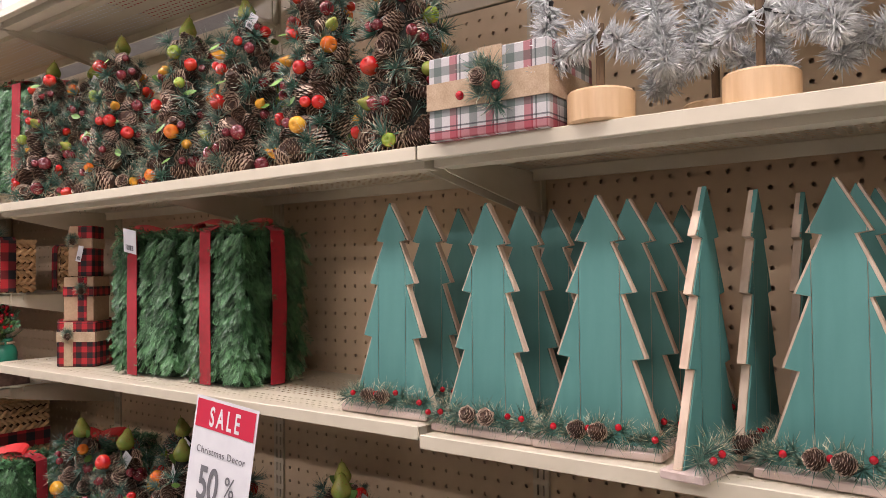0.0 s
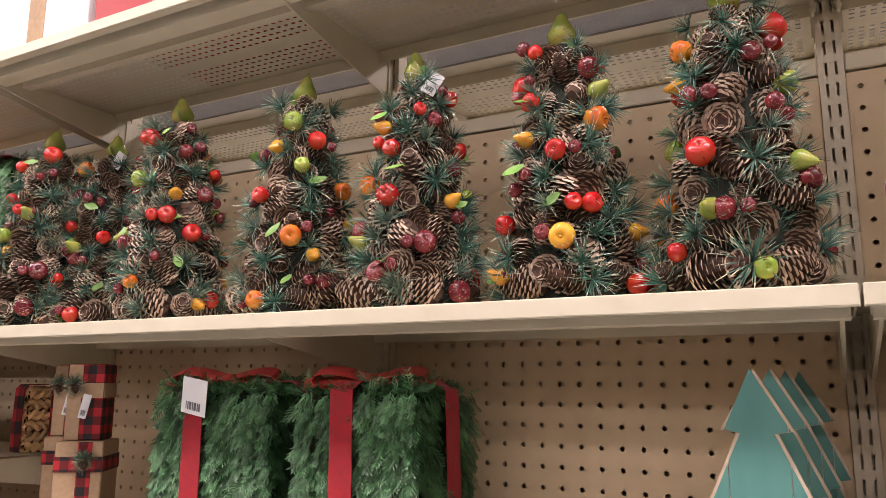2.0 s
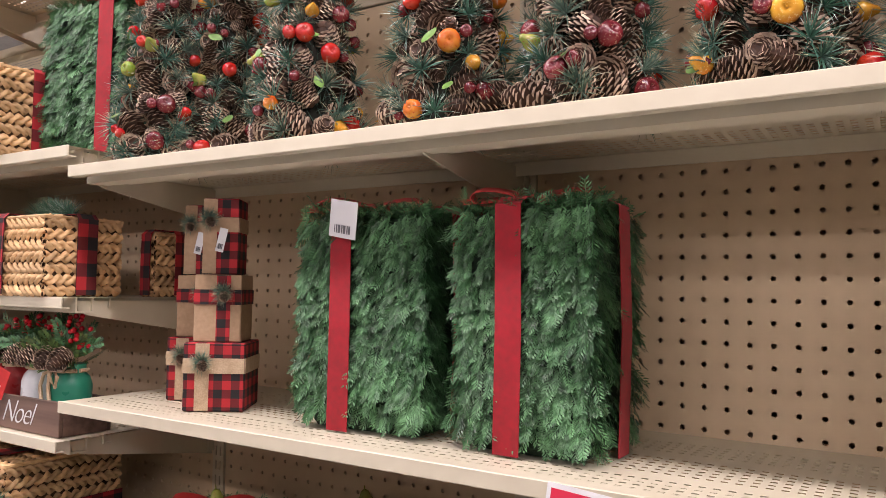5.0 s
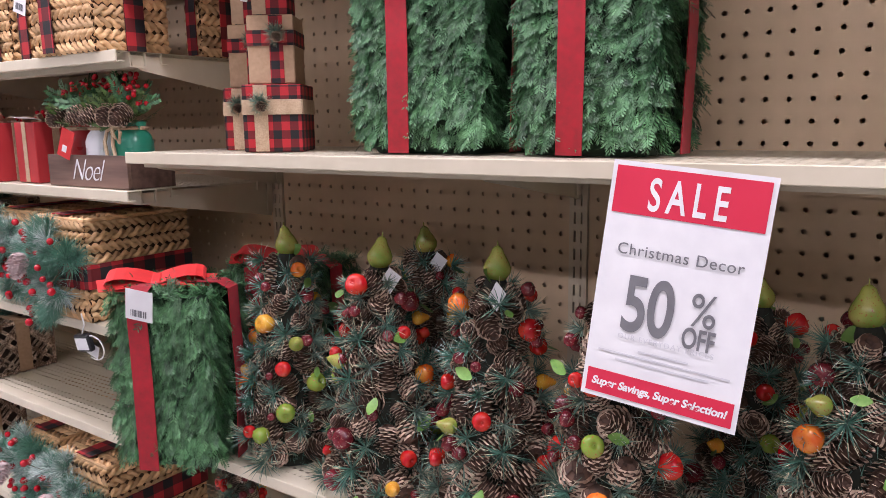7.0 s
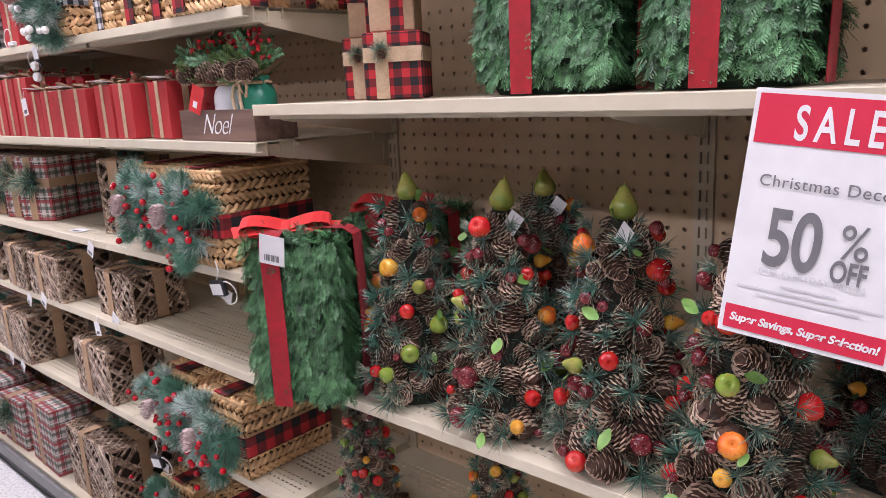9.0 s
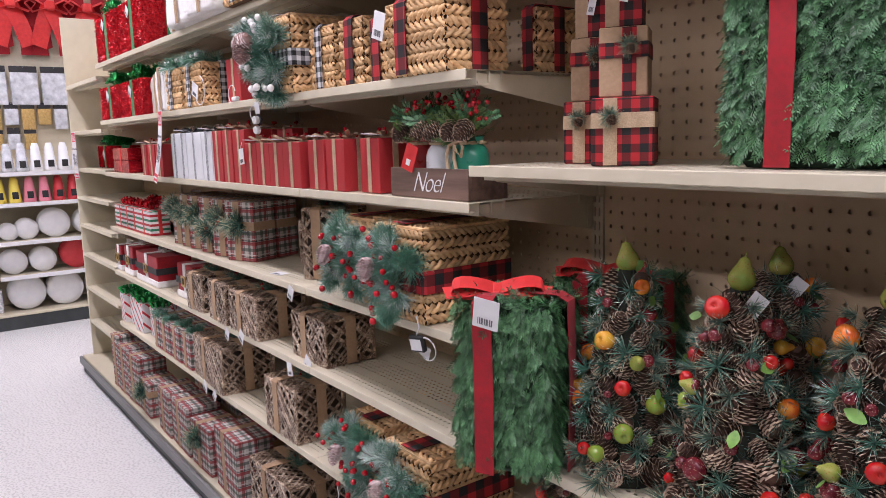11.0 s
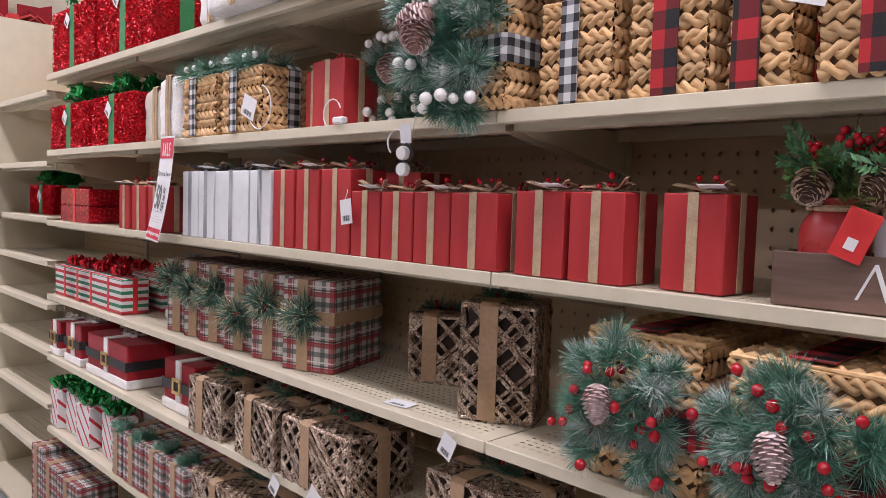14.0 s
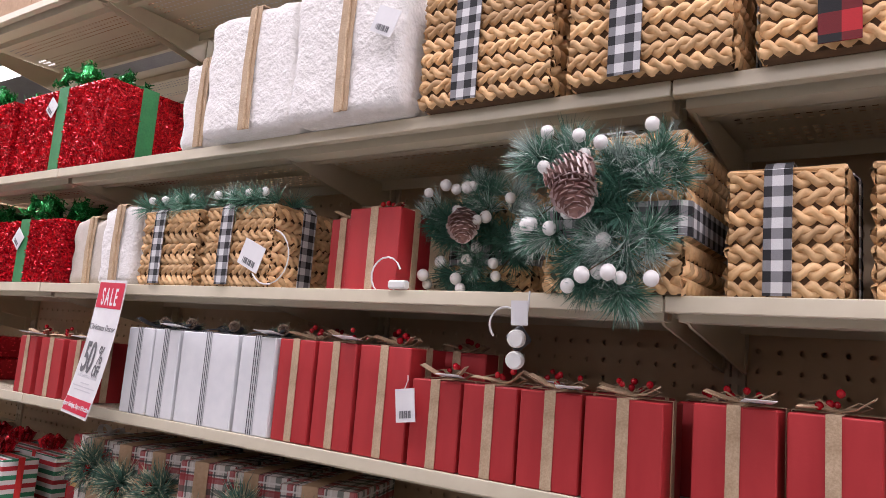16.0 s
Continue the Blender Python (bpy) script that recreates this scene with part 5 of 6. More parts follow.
def tinsel_box(x0, x1, y, z, top, depth, seed):
    w, h = x1 - x0, top - z
    b = thing("gift_box", "sparkling red tinsel gift box with green ribbon and tinsel bow", "gift box", "red tinsel boxes", front_pose(x0, x1, y + depth / 2, z))
    part("body", box(-w / 2, -depth / 2, 0, w / 2, depth / 2, h, 0.006, 2), M_REDGLIT, b)
    wrap_parts(b, w, depth, h, M_GREENRIB, min(0.045, w * 0.2))
    bw = bmesh.new()
    r_ = random.Random(seed)
    for k in range(6):
        a = k * 1.047
        tube_into(bw, [(0.2 * w * q * math.cos(a), 0.2 * w * q * math.sin(a), h + 0.004 + zz) for q, zz in ((0.1, 0.002), (0.7, 0.045), (1.15, 0.05), (1.3, 0.025), (0.9, 0.006))], 0.014, 7)
    spots = [(v.co.copy(), (v.co - Vector((0, 0, h))).normalized()) for v in bw.verts for _ in range(9)]
    spots = [(p + Vector((r_.uniform(-1, 1), r_.uniform(-1, 1), r_.uniform(-1, 1))) * 0.008, n) for p, n in spots]
    bow = part("bow", bw, M_TINSEL, b, "green tinsel bow")
    fl = link("tinsel", raw_mesh("tinsel", *flakes(spots, seed), M_TINSEL), bow)
    fl["kind"] = "stuff"
    spots = []
    for k in range(5200):
        u, v = r_.uniform(-0.5, 0.5), r_.uniform(0.02, 0.98)
        if k % 5 < 3:
            spots.append((Vector((u * w, -depth / 2, v * h)), Vector((0, -1, 0))))
        else:
            spots.append((Vector((w / 2, u * depth, v * h)), Vector((1, 0, 0))))
    rw = min(0.045, w * 0.2) / 2 + 0.004
    spots = [(p, n) for p, n in spots if abs(p.x if n.y else p.y) > rw]
    fl = link("tinsel", raw_mesh("tinsel", *flakes(spots, seed + 40), M_REDFLAKE), b, None, "loose shiny red tinsel")
    fl["kind"] = "stuff"
    price_tag(b, pose(-0.3 * w + 0.07, -depth / 2 - 0.006, h - 0.065, 0, 40, 0), 0.042, 0.042)
    return b


tinsel_box(-4.05, -3.64, 0.0, T_Z, 2.04, 0.22, 1)
tinsel_box(-4.5, -4.1, 0.0, T_Z, 2.04, 0.22, 2)
tinsel_box(-4.1, -3.765, 0.0, U_Z, 1.70, 0.2, 4)
tinsel_box(-4.52, -4.15, 0.0, U_Z, 1.70, 0.2, 5)
tinsel_box(-5.15, -4.85, 0.1, 1.285, 1.41, 0.16, 6)


# ---- gilt lattice boxes ----
def lattice_mesh(w, d, h, seed, step=0.0265, s=0.0078):
    """Crossing slanted strips of rattan on the four sides and the top."""
    bm = bmesh.new()
    r_ = random.Random(seed)

    def face(org, e1, e2, n, lu, lv):
        for sgn in (1, -1):
            k = -lv
            while k < lu + lv:
                u0, u1 = (k, k + sgn * lv * r_.uniform(0.85, 1.2))
                p, q = (u0, 0.0), (u1, lv)
                pts = []
                for (ua, va), (ub, vb) in ((p, q),):
                    t0, t1 = 0.0, 1.0
                    du = ub - ua
                    for lim, lo in ((0.0, True), (lu, False)):
                        if abs(du) > 1e-9:
                            t = (lim - ua) / du
                            if (du > 0) == lo:
                                t0 = max(t0, t)
                            else:
                                t1 = min(t1, t)
                    if t1 - t0 > 0.06:
                        pts = [(ua + du * t, va + (vb - va) * t) for t in (t0, (t0 + t1) / 2, t1)]
                if pts:
                    off = 0.0015 if sgn > 0 else 0.0035
                    line = [org + e1 * u + e2 * v + n * (off + r_.uniform(0, 0.002)) for u, v in pts]
                    a = (line[-1] - line[0]).normalized()
                    band_into(bm, line, n.cross(a) * s * r_.uniform(0.7, 1.25), 0.003)
                k += step * r_.uniform(0.55, 1.4)
    X, Y, Z = Vector((1, 0, 0)), Vector((0, 1, 0)), Vector((0, 0, 1))
    o = Vector((-w / 2, -d / 2, 0))
    face(o, X, Z, -Y, w, h)
    face(o + X * w, Y, Z, X, d, h)
    face(o + Y * d, -Y, Z, -X, d, h)
    face(o + Z * h, X, Y, Z, w, d)
    for x in (-w / 2, w / 2):
        for y in (-d / 2, d / 2):
            tube_into(bm, [(x, y, 0), (x, y, h)], 0.005, 6)
    for z in (0.005, h):
        for y in (-d / 2, d / 2):
            tube_into(bm, [(-w / 2, y, z), (w / 2, y, z)], 0.005, 6)
        for x in (-w / 2, w / 2):
            tube_into(bm, [(x, -d / 2, z), (x, d / 2, z)], 0.005, 6)
    return mesh_of("lattice", bm, M_RATTAN)


LATTICES = {}


def lattice_box(x0, x1, y, z, top, depth, seed, tag=False, turn=None):
    w, h = x1 - x0 - 0.006, top - z - 0.008
    b = thing("gift_box", "open gilt rattan lattice gift box with kraft ribbon", "gift box", "gilt lattice boxes", front_pose(x0, x1, y + depth / 2, z, random.Random(seed).uniform(-3, 3) if turn is None else turn))
    # dark block added in the hollow, so the lattice holes look shaded
    part("body", box(-w / 2 + 0.008, -depth / 2 + 0.008, 0.002, w / 2 - 0.008, depth / 2 - 0.008, h - 0.008), M_RATSHADE, b)
    key = (round(w, 2), round(depth, 2), round(h, 2))
    if key not in LATTICES:
        LATTICES[key] = lattice_mesh(w, depth, h, len(LATTICES) + 70)
    link("lattice", LATTICES[key], b)
    e = 0.0075
    x = -0.12 * w
    part("ribbon", band([(x, -depth / 2 - e, 0.003), (x, -depth / 2 - e, h), (x, -depth / 2, h + e), (x, depth / 2, h + e)], (0.034, 0, 0), 0.0016), M_KRAFT, b)
    part("ribbon", band([(w / 2 + e, 0.0, 0.003), (w / 2 + e, 0.0, h), (w / 2, 0.0, h + e), (-w / 2, 0.0, h + e)], (0, 0.034, 0), 0.0016), M_KRAFT, b)
    for k in range(7):
        link("needle_tuft", TUFTS[0], b, aim((-0.04 + 0.012 * k, 0.0, h + 0.008), (rng.uniform(-1, 1), rng.uniform(-0.8, 0.3), 0.5), k, 0.8))
    berries_on(b, h + 0.006, 3, seed)
    if tag:
        price_tag(b, pose(0.03, -depth / 2 - 0.03, -0.014, 0, 30, 0), 0.04, 0.045)
    return b


for i, args in enumerate(((-2.72, -2.59, 0.205, 0.99, 1.145, 0.12), (-2.45, -2.31, 0.085, 0.99, 1.21, 0.14), (-3.365, -3.2, 0.0, 0.752, 0.905, 0.15), (-3.12, -2.93, 0.0, 0.752, 0.905, 0.15),
                          (-2.905, -2.65, 0.0, 0.752, 0.9, 0.17), (-2.455, -2.235, 0.03, 0.752, 0.895, 0.16), (-3.36, -3.0, 0.0, 0.47, 0.645, 0.2), (-2.63, -2.4, 0.0, 0.47, 0.65, 0.17),
                          (-2.74, -2.4, -0.03, 0.11, 0.335, 0.2))):
    lattice_box(*args, 200 + i, i in (4, 5, 6), 27 if i < 2 else None)


# ---- straw baskets with berry sprays ----
for z, dx, sd in ((0.99, 0.0, 71), (0.47, 0.0, 75), (0.11, -0.1, 78)):
    h = 0.225 if z > 0.9 else 0.2
    a1 = woven_box(-2.112 + dx, -1.912 + dx, 0.02, z, z + h, 0.25, M_BUFFALO, 0.052, 0.5, 0, True, "plaited straw basket with check ribbon and red berry spray")
    spray(a1, pose(-0.01, -0.125, h * 0.55), 0.112, BERRY, 70, sd)
    a2 = woven_box(-1.885 + dx, -1.675 + dx, -0.005, z, z + h, 0.25, M_BUFFALO, 0.052, 0.5, 0, True, "plaited straw basket with check ribbon and red berry spray")
    spray(a2, pose(0.0, -0.125, h * 0.54), 0.116, BERRY, 72, sd + 1)


# ---- plaid boxes ----
def plaid_box(x0, x1, y, z, top, depth, seed, cloth=M_TARTAN, green=True, ribbon=M_KRAFT, level=0.55, cross=True, turn=None):
    w, h = x1 - x0, top - z
    b = thing("gift_box", "red and green plaid gift box with kraft ribbon and pine sprig", "gift box", "plaid gift boxes", front_pose(x0, x1, y + depth / 2, z, random.Random(seed).uniform(-3, 3) if turn is None else turn))
    part("body", box(-w / 2 + 0.001, -depth / 2, 0, w / 2 - 0.001, depth / 2, h, 0.002), cloth, b)
    wrap_parts(b, w - 0.002, depth, h, ribbon, 0.03, -0.1 * w, cross, False, level)
    if green:
        r_ = random.Random(seed)
        for k in range(9):
            link("needle_tuft", TUFTS[1 if k == 4 else 0], b, aim((-0.1 * w + r_.uniform(-0.02, 0.02), -depth / 2 - 0.004, h * level + r_.uniform(-0.012, 0.012)), (r_.uniform(-1, 1), -0.5, r_.uniform(-1, 1)), k, 1.45))
        for k in range(2):
            link("berry", BERRY, b, pose(-0.1 * w + r_.uniform(-0.012, 0.012), -depth / 2 - 0.022, h * level + r_.uniform(-0.01, 0.014)))
        link("pinecone", CONES[2], b, aim((-0.1 * w, -depth / 2 - 0.012, h * level - 0.01), (0.3, -0.6, -0.5), 0, 0.5))
    return b


# a row of boxes turned towards the aisle, and a second row behind it
TURN = 20.0
for i, (xc, w) in enumerate(((-3.575, 0.096), (-3.468, 0.09), (-3.37, 0.122), (-3.235, 0.124), (-3.098, 0.13), (-2.957, 0.145))):
    ca, sa = math.cos(radians(TURN)), math.sin(radians(TURN))
    for row in (0, 1):
        d = 0.05 + 0.112 * row
        cx, cy = xc + w / 2 * ca - d * sa, 0.026 + w / 2 * sa + d * ca
        plaid_box(cx - w / 2, cx + w / 2, cy - 0.05, 0.99, 1.2 - 0.004 * row, 0.1, 300 + i + 20 * row, green=row == 0, level=(0.72, 0.6, 0.66, 0.42, 0.68, 0.6)[i], turn=TURN)
for i, (x0, x1) in enumerate(((-3.92, -3.84), (-3.83, -3.68), (-3.67, -3.53), (-3.52, -3.39))):
    pb = plaid_box(x0, x1, 0.0, 0.47, 0.62, 0.16, 340 + i, green=False, cross=False)
    for k in range(8):
        link("needle_tuft", LONG_TUFTS[k % 2], pb, aim((rng.uniform(-0.04, 0.04), rng.uniform(-0.07, 0), 0.152), (rng.uniform(-1, 1), -0.5, 0.4), k, 0.6))
for i, (x0, x1, top) in enumerate(((-4.62, -4.5, 0.4), (-4.49, -4.32, 0.37), (-4.31, -4.12, 0.36), (-4.1, -3.93, 0.28), (-3.8, -3.62, 0.32), (-3.6, -3.36, 0.32), (-3.33, -3.12, 0.3), (-3.06, -2.82, 0.35))):
    plaid_box(x0, x1, -0.045, 0.11, top, 0.14, 350 + i, green=i in (3, 6), level=0.7, cross=i == 3)
for i, x in enumerate((-3.9, -3.55, -3.2)):
    plaid_box(x, x + 0.22, 0.16, 0.11, 0.34, 0.14, 370 + i, green=False)


# ---- striped, belted and candy-stripe boxes at the far end ----
def striped_box(x0, x1, y, z, top, depth):
    w, h = x1 - x0, top - z
    b = thing("gift_box", "small red, white and green striped box with red foil bow", "gift box", "striped boxes", front_pose(x0, x1, y + depth / 2, z))
    part("body", box(-w / 2, -depth / 2, 0, w / 2, depth / 2, h, 0.002), M_ELF, b)
    wrap_parts(b, w, depth, h, M_BRIGHT, 0.016)
    bw = bmesh.new()
    for k in range(10):
        a = k * 0.63
        tube_into(bw, [(0.03 * q * math.cos(a), 0.03 * q * math.sin(a), h + 0.004 + zz) for q, zz in ((0.1, 0.0), (0.6, 0.025 + 0.01 * (k % 2)), (1.1, 0.022), (0.8, 0.004))], 0.006, 5)
    part("bow", bw, M_REDFOIL, b, "shiny red foil bow")
    return b


first = striped_box(-4.12, -3.9, 0.02, 0.99, 1.105, 0.09)
for k in range(4):
    for j in range(2):
        if k or j:
            copy_thing(first, pose(-4.01 - 0.135 * k - (0.03 if k else 0), 0.067 + 0.13 * j, 0.9915))


def belted_box(x0, x1, y, z, top, depth, white_bow=True):
    w, h = x1 - x0, top - z
    b = thing("gift_box", "red velvet gift box with black belt and white plush trim", "gift box", "belted velvet boxes", front_pose(x0, x1, y + depth / 2, z))
    part("body", box(-w / 2, -depth / 2, 0.02, w / 2, depth / 2, h, 0.004), M_VELVET, b)
    part("trim", box(-w / 2 - 0.006, -depth / 2 - 0.006, 0.0, w / 2 + 0.006, depth / 2 + 0.006, 0.03, 0.006, 2), M_FUR, b, "white plush trim")
    part("band", boxes((-0.016, -depth / 2 - 0.004, 0.031, 0.016, -depth / 2 - 0.0002, h + 0.004), (-0.016, -depth / 2 - 0.0002, h + 0.0002, 0.016, depth / 2, h + 0.004)), M_FUR, b, "white plush band")
    part("belt", boxes((-w / 2 - 0.003, -depth / 2 - 0.007, h * 0.42, w / 2 + 0.003, -depth / 2 - 0.0045, h * 0.42 + 0.03), (w / 2 + 0.0002, -depth / 2 - 0.0045, h * 0.42, w / 2 + 0.003, depth / 2, h * 0.42 + 0.03)), M_BELT, b, "black belt")
    z0 = h * 0.42 - 0.008
    part("buckle", boxes((-0.026, -depth / 2 - 0.011, z0, -0.016, -depth / 2 - 0.0075, z0 + 0.046), (0.016, -depth / 2 - 0.011, z0, 0.026, -depth / 2 - 0.0075, z0 + 0.046),
                         (-0.016, -depth / 2 - 0.011, z0, 0.016, -depth / 2 - 0.0075, z0 + 0.009), (-0.016, -depth / 2 - 0.011, z0 + 0.037, 0.016, -depth / 2 - 0.0075, z0 + 0.046)), M_GOLD, b, "gold glitter buckle")
    if white_bow:
        ribbon_bow(b, pose(0, 0, h + 0.004), 0.05, M_FUR, 0.014)
    return b


belted_box(-4.6, -4.5, 0.02, 0.752, 0.885, 0.12)
belted_box(-4.43, -4.27, 0.02, 0.752, 0.9, 0.14)
belted_box(-4.2, -3.85, 0.02, 0.752, 0.895, 0.16)
belted_box(-3.62, -3.42, 0.04, 0.752, 0.9, 0.14, False)
belted_box(-3.78, -3.66, 0.12, 0.99, 1.18, 0.12)


def candy_bag(x, y, z, seed):
    b = thing("gift_bag", "red and white candy-stripe gift box with green tinsel top", "gift bag", "candy-stripe boxes", pose(x, y, z + 0.0015, 0, 0, 4 * (seed % 3) - 4))
    part("body", box(-0.055, -0.045, 0, 0.055, 0.045, 0.15, 0.003), M_CANDY, b)
    bw = bmesh.new()
    for k in range(9):
        a = k * 0.7
        tube_into(bw, [(0.05 * q * math.cos(a), 0.05 * q * math.sin(a), 0.152 + zz) for q, zz in ((0.1, 0.0), (0.6, 0.035), (1.1, 0.03), (0.8, 0.004))], 0.009, 5)
    part("bow", bw, M_TINSEL, b, "green tinsel bow")
    return b


for i, x in enumerate((-4.55, -4.42, -4.24, -4.06)):
    candy_bag(x, 0.06 + 0.02 * (i % 2), 0.47, i)
    candy_bag(x - 0.02, 0.19, 0.47, i + 1)


for i, (x, z, tilt) in enumerate(((-2.375, 0.945, 25), (-2.93, 0.71, 30), (-2.4, 0.7, -10), (-3.12, 0.43, 40), (-3.35, 0.13, -12), (-1.31, 0.43, 10))):
    ht = thing("hang_tag", "white paper price tag hanging over the shelf edge", "price tag", "hanging price tags", pose(x, -0.0125, z, 0, tilt, 0))
    price_tag(ht, pose(0, 0, 0), 0.034, 0.042)
    part("string", tube([(0, 0, 0.04), (0.004, 0.001, 0.052), (0.002, 0.006, 0.062)], 0.0007, 4), M_WIRE, ht)
lying = thing("shelf_tag", "white price tag lying on the shelf", "price tag", "", pose(-2.545, 0.02, 0.9925, -88, 0, 8))
price_tag(lying, pose(0, 0, 0), 0.06, 0.035)


# ---- small present stacks ----
def present_stack(x, y, z, turn, s=1.0):
    st = thing("present_stack", "stack of three presents in buffalo check and kraft paper", "present stack", "present stacks", pose(x, y, z + 0.0015, 0, 0, turn))
    zz = 0.0
    for i, (w, h, cloth, rib) in enumerate(((0.135, 0.118, M_BUFFALO, M_BURLAP), (0.105, 0.118, M_KRAFT, M_BUFFALO), (0.078, 0.135, M_BUFFALO, M_KRAFT))):
        bx = part("present", box(-w / 2 * s, -w / 2 * s, zz, w / 2 * s, w / 2 * s, zz + h - 0.001, 0.002), cloth, st)
        x0 = -0.02 * (1 if i != 1 else -0.5)
        d = w / 2 * s
        part("ribbon", boxes((x0 - 0.012, -d - 0.0015, zz + 0.001, x0 + 0.012, -d - 0.0002, zz + h - 0.002)), rib, bx)
        part("ribbon", boxes((-d, -d - 0.003, zz + h * 0.55, d, -d - 0.0016, zz + h * 0.55 + 0.026), (d + 0.0002, -d, zz + h * 0.55, d + 0.0016, d, zz + h * 0.55 + 0.026)), rib, bx)
        for k in range(6):
            link("needle_tuft", TUFTS[1 if k < 3 else 0], st, aim((x0, -d - 0.003, zz + h * 0.72), (math.cos(k), -0.5, math.sin(k)), k, 0.55))
        link("pinecone", CONES[2], st, aim((x0, -d - 0.008, zz + h * 0.72), (0.4, -0.5, -0.6), 0, 0.45))
        zz += h
    price_tag(st, pose(0.0, -0.045, 0.275, 0, 12, 0), 0.014, 0.042)
    return st


present_stack(-1.24, 0.13, 1.35, 33, 0.78)
present_stack(-1.362, 0.19, 1.35, 27, 0.74)


# ---- lettering ----
def lettering(text, size, material, parent, m, name="lettering", shear=0.0, space=1.0, depth=0.0004, align="CENTER", offset=0.0, narrow=1.0):
    cu = bpy.data.curves.new("text", "FONT")
    cu.body, cu.size, cu.shear, cu.space_character, cu.extrude, cu.align_x, cu.offset = text, size, shear, space, depth, align, offset
    tmp = bpy.data.objects.new("text", cu)
    scene.collection.objects.link(tmp)
    bpy.context.view_layer.update()
    me = bpy.data.meshes.new_from_object(tmp.evaluated_get(bpy.context.evaluated_depsgraph_get()))
    bpy.data.objects.remove(tmp)
    me.transform(Matrix.Diagonal((narrow, 1, 1, 1)))
    me.materials.clear()
    me.materials.append(material)
    return link(name, me, parent, m)


# ---- the crate with jars ----
crate = thing("planter_crate", "dark wooden crate lettered Noel holding three jars of greenery", "crate", "", pose(-1.695, 0.075, N_Z + 0.0015))
for y0, y1 in ((-0.058, -0.05), (0.042, 0.05)):
    part("board", box(-0.145, y0, 0, 0.145, y1, 0.066, 0.001), M_CRATE, crate)
for x0, x1 in ((-0.145, -0.137), (0.137, 0.145)):
    part("board", box(x0, -0.0495, 0, x1, 0.0415, 0.066, 0.001), M_CRATE, crate)
part("board", box(-0.136, -0.0495, 0, 0.136, 0.0415, 0.006), M_CRATE, crate)
lettering("Noel", 0.065, M_TAG, crate, pose(0.0, -0.0585, 0.014, 90, 0, 0), "lettering", 0.5, 0.9, 0.0004, "CENTER", -0.0011, 0.92)
for i, (x, mat, lab) in enumerate(((-0.092, M_JARR, "frosted red glass jar"), (-0.005, M_JARW, "white painted glass jar"), (0.087, M_JARG, "green painted glass jar"))):
    jar = thing("jar", lab + " with greenery and twine in the crate", "jar", "jars in the crate", pose(-1.695 + x, 0.071, N_Z + 0.008))
    prof = [(0.03, 0), (0.038, 0.004), (0.041, 0.02), (0.041, 0.085), (0.036, 0.1), (0.029, 0.108), (0.029, 0.122), (0.031, 0.125), (0.027, 0.126)]
    link("body", raw_mesh("body", *lathe(prof, 20), mat, True), jar)
    part("twine", tube(arc((0, 0, 0.113), 0.031, 0, 350, 16, "xy"), 0.004, 6), M_TWINE, jar)
    if i == 2:
        part("bow", tube([(0.0, -0.044, 0.02), (-0.014, -0.047, 0.045), (-0.022, -0.047, 0.085), (-0.016, -0.044, 0.108), (0.0, -0.04, 0.115), (0.02, -0.045, 0.118), (0.034, -0.047, 0.105), (0.026, -0.046, 0.085), (0.006, -0.044, 0.098), (0.0, -0.042, 0.112), (0.002, -0.045, 0.08), (0.012, -0.047, 0.05), (0.004, -0.046, 0.03)], 0.0038, 6), M_TWINE, jar)
    r_ = random.Random(40 + i)
    for k in range(34):
        link("sprig", CEDARS[k % 3], jar, aim((r_.uniform(-0.02, 0.02), r_.uniform(-0.02, 0.02), 0.115 + 0.02 * (k % 3)), (r_.uniform(-1, 1), r_.uniform(-0.9, 0.5), r_.uniform(0.1, 1.1)), r_.uniform(0, 6), r_.uniform(0.75, 1.15)), "green cedar sprig")
    for k in range(2 if i else 1):
        link("pinecone", CONES[0], jar, aim((-0.018 + 0.05 * k + r_.uniform(-0.008, 0.008), -0.024, 0.152), (r_.uniform(-0.5, 0.5), -0.5, -0.35), r_.uniform(0, 6), 1.0))
    for k in range(30):
        cx, cz = ((-0.03, 0.185), (0.012, 0.2), (0.04, 0.18))[k % 3]
        link("berry", BERRY, jar, pose(cx + r_.uniform(-0.014, 0.014), r_.uniform(-0.025, 0.01), cz + r_.uniform(-0.02, 0.02)) @ Matrix.Scale(0.8, 4), "deep red berry")
    if i == 0:
        tg = part("hang_tag", box(-0.018, -0.001, 0, 0.018, 0.001, 0.06, 0.0005), M_BRIGHT, jar, "red printed hang tag")
        tg.matrix_basis = pose(0.03, -0.065, 0.055, 0, 22, 12)
        part("sticker", box(-0.006, -0.002, 0.012, 0.006, -0.0012, 0.026), M_TAG, tg)


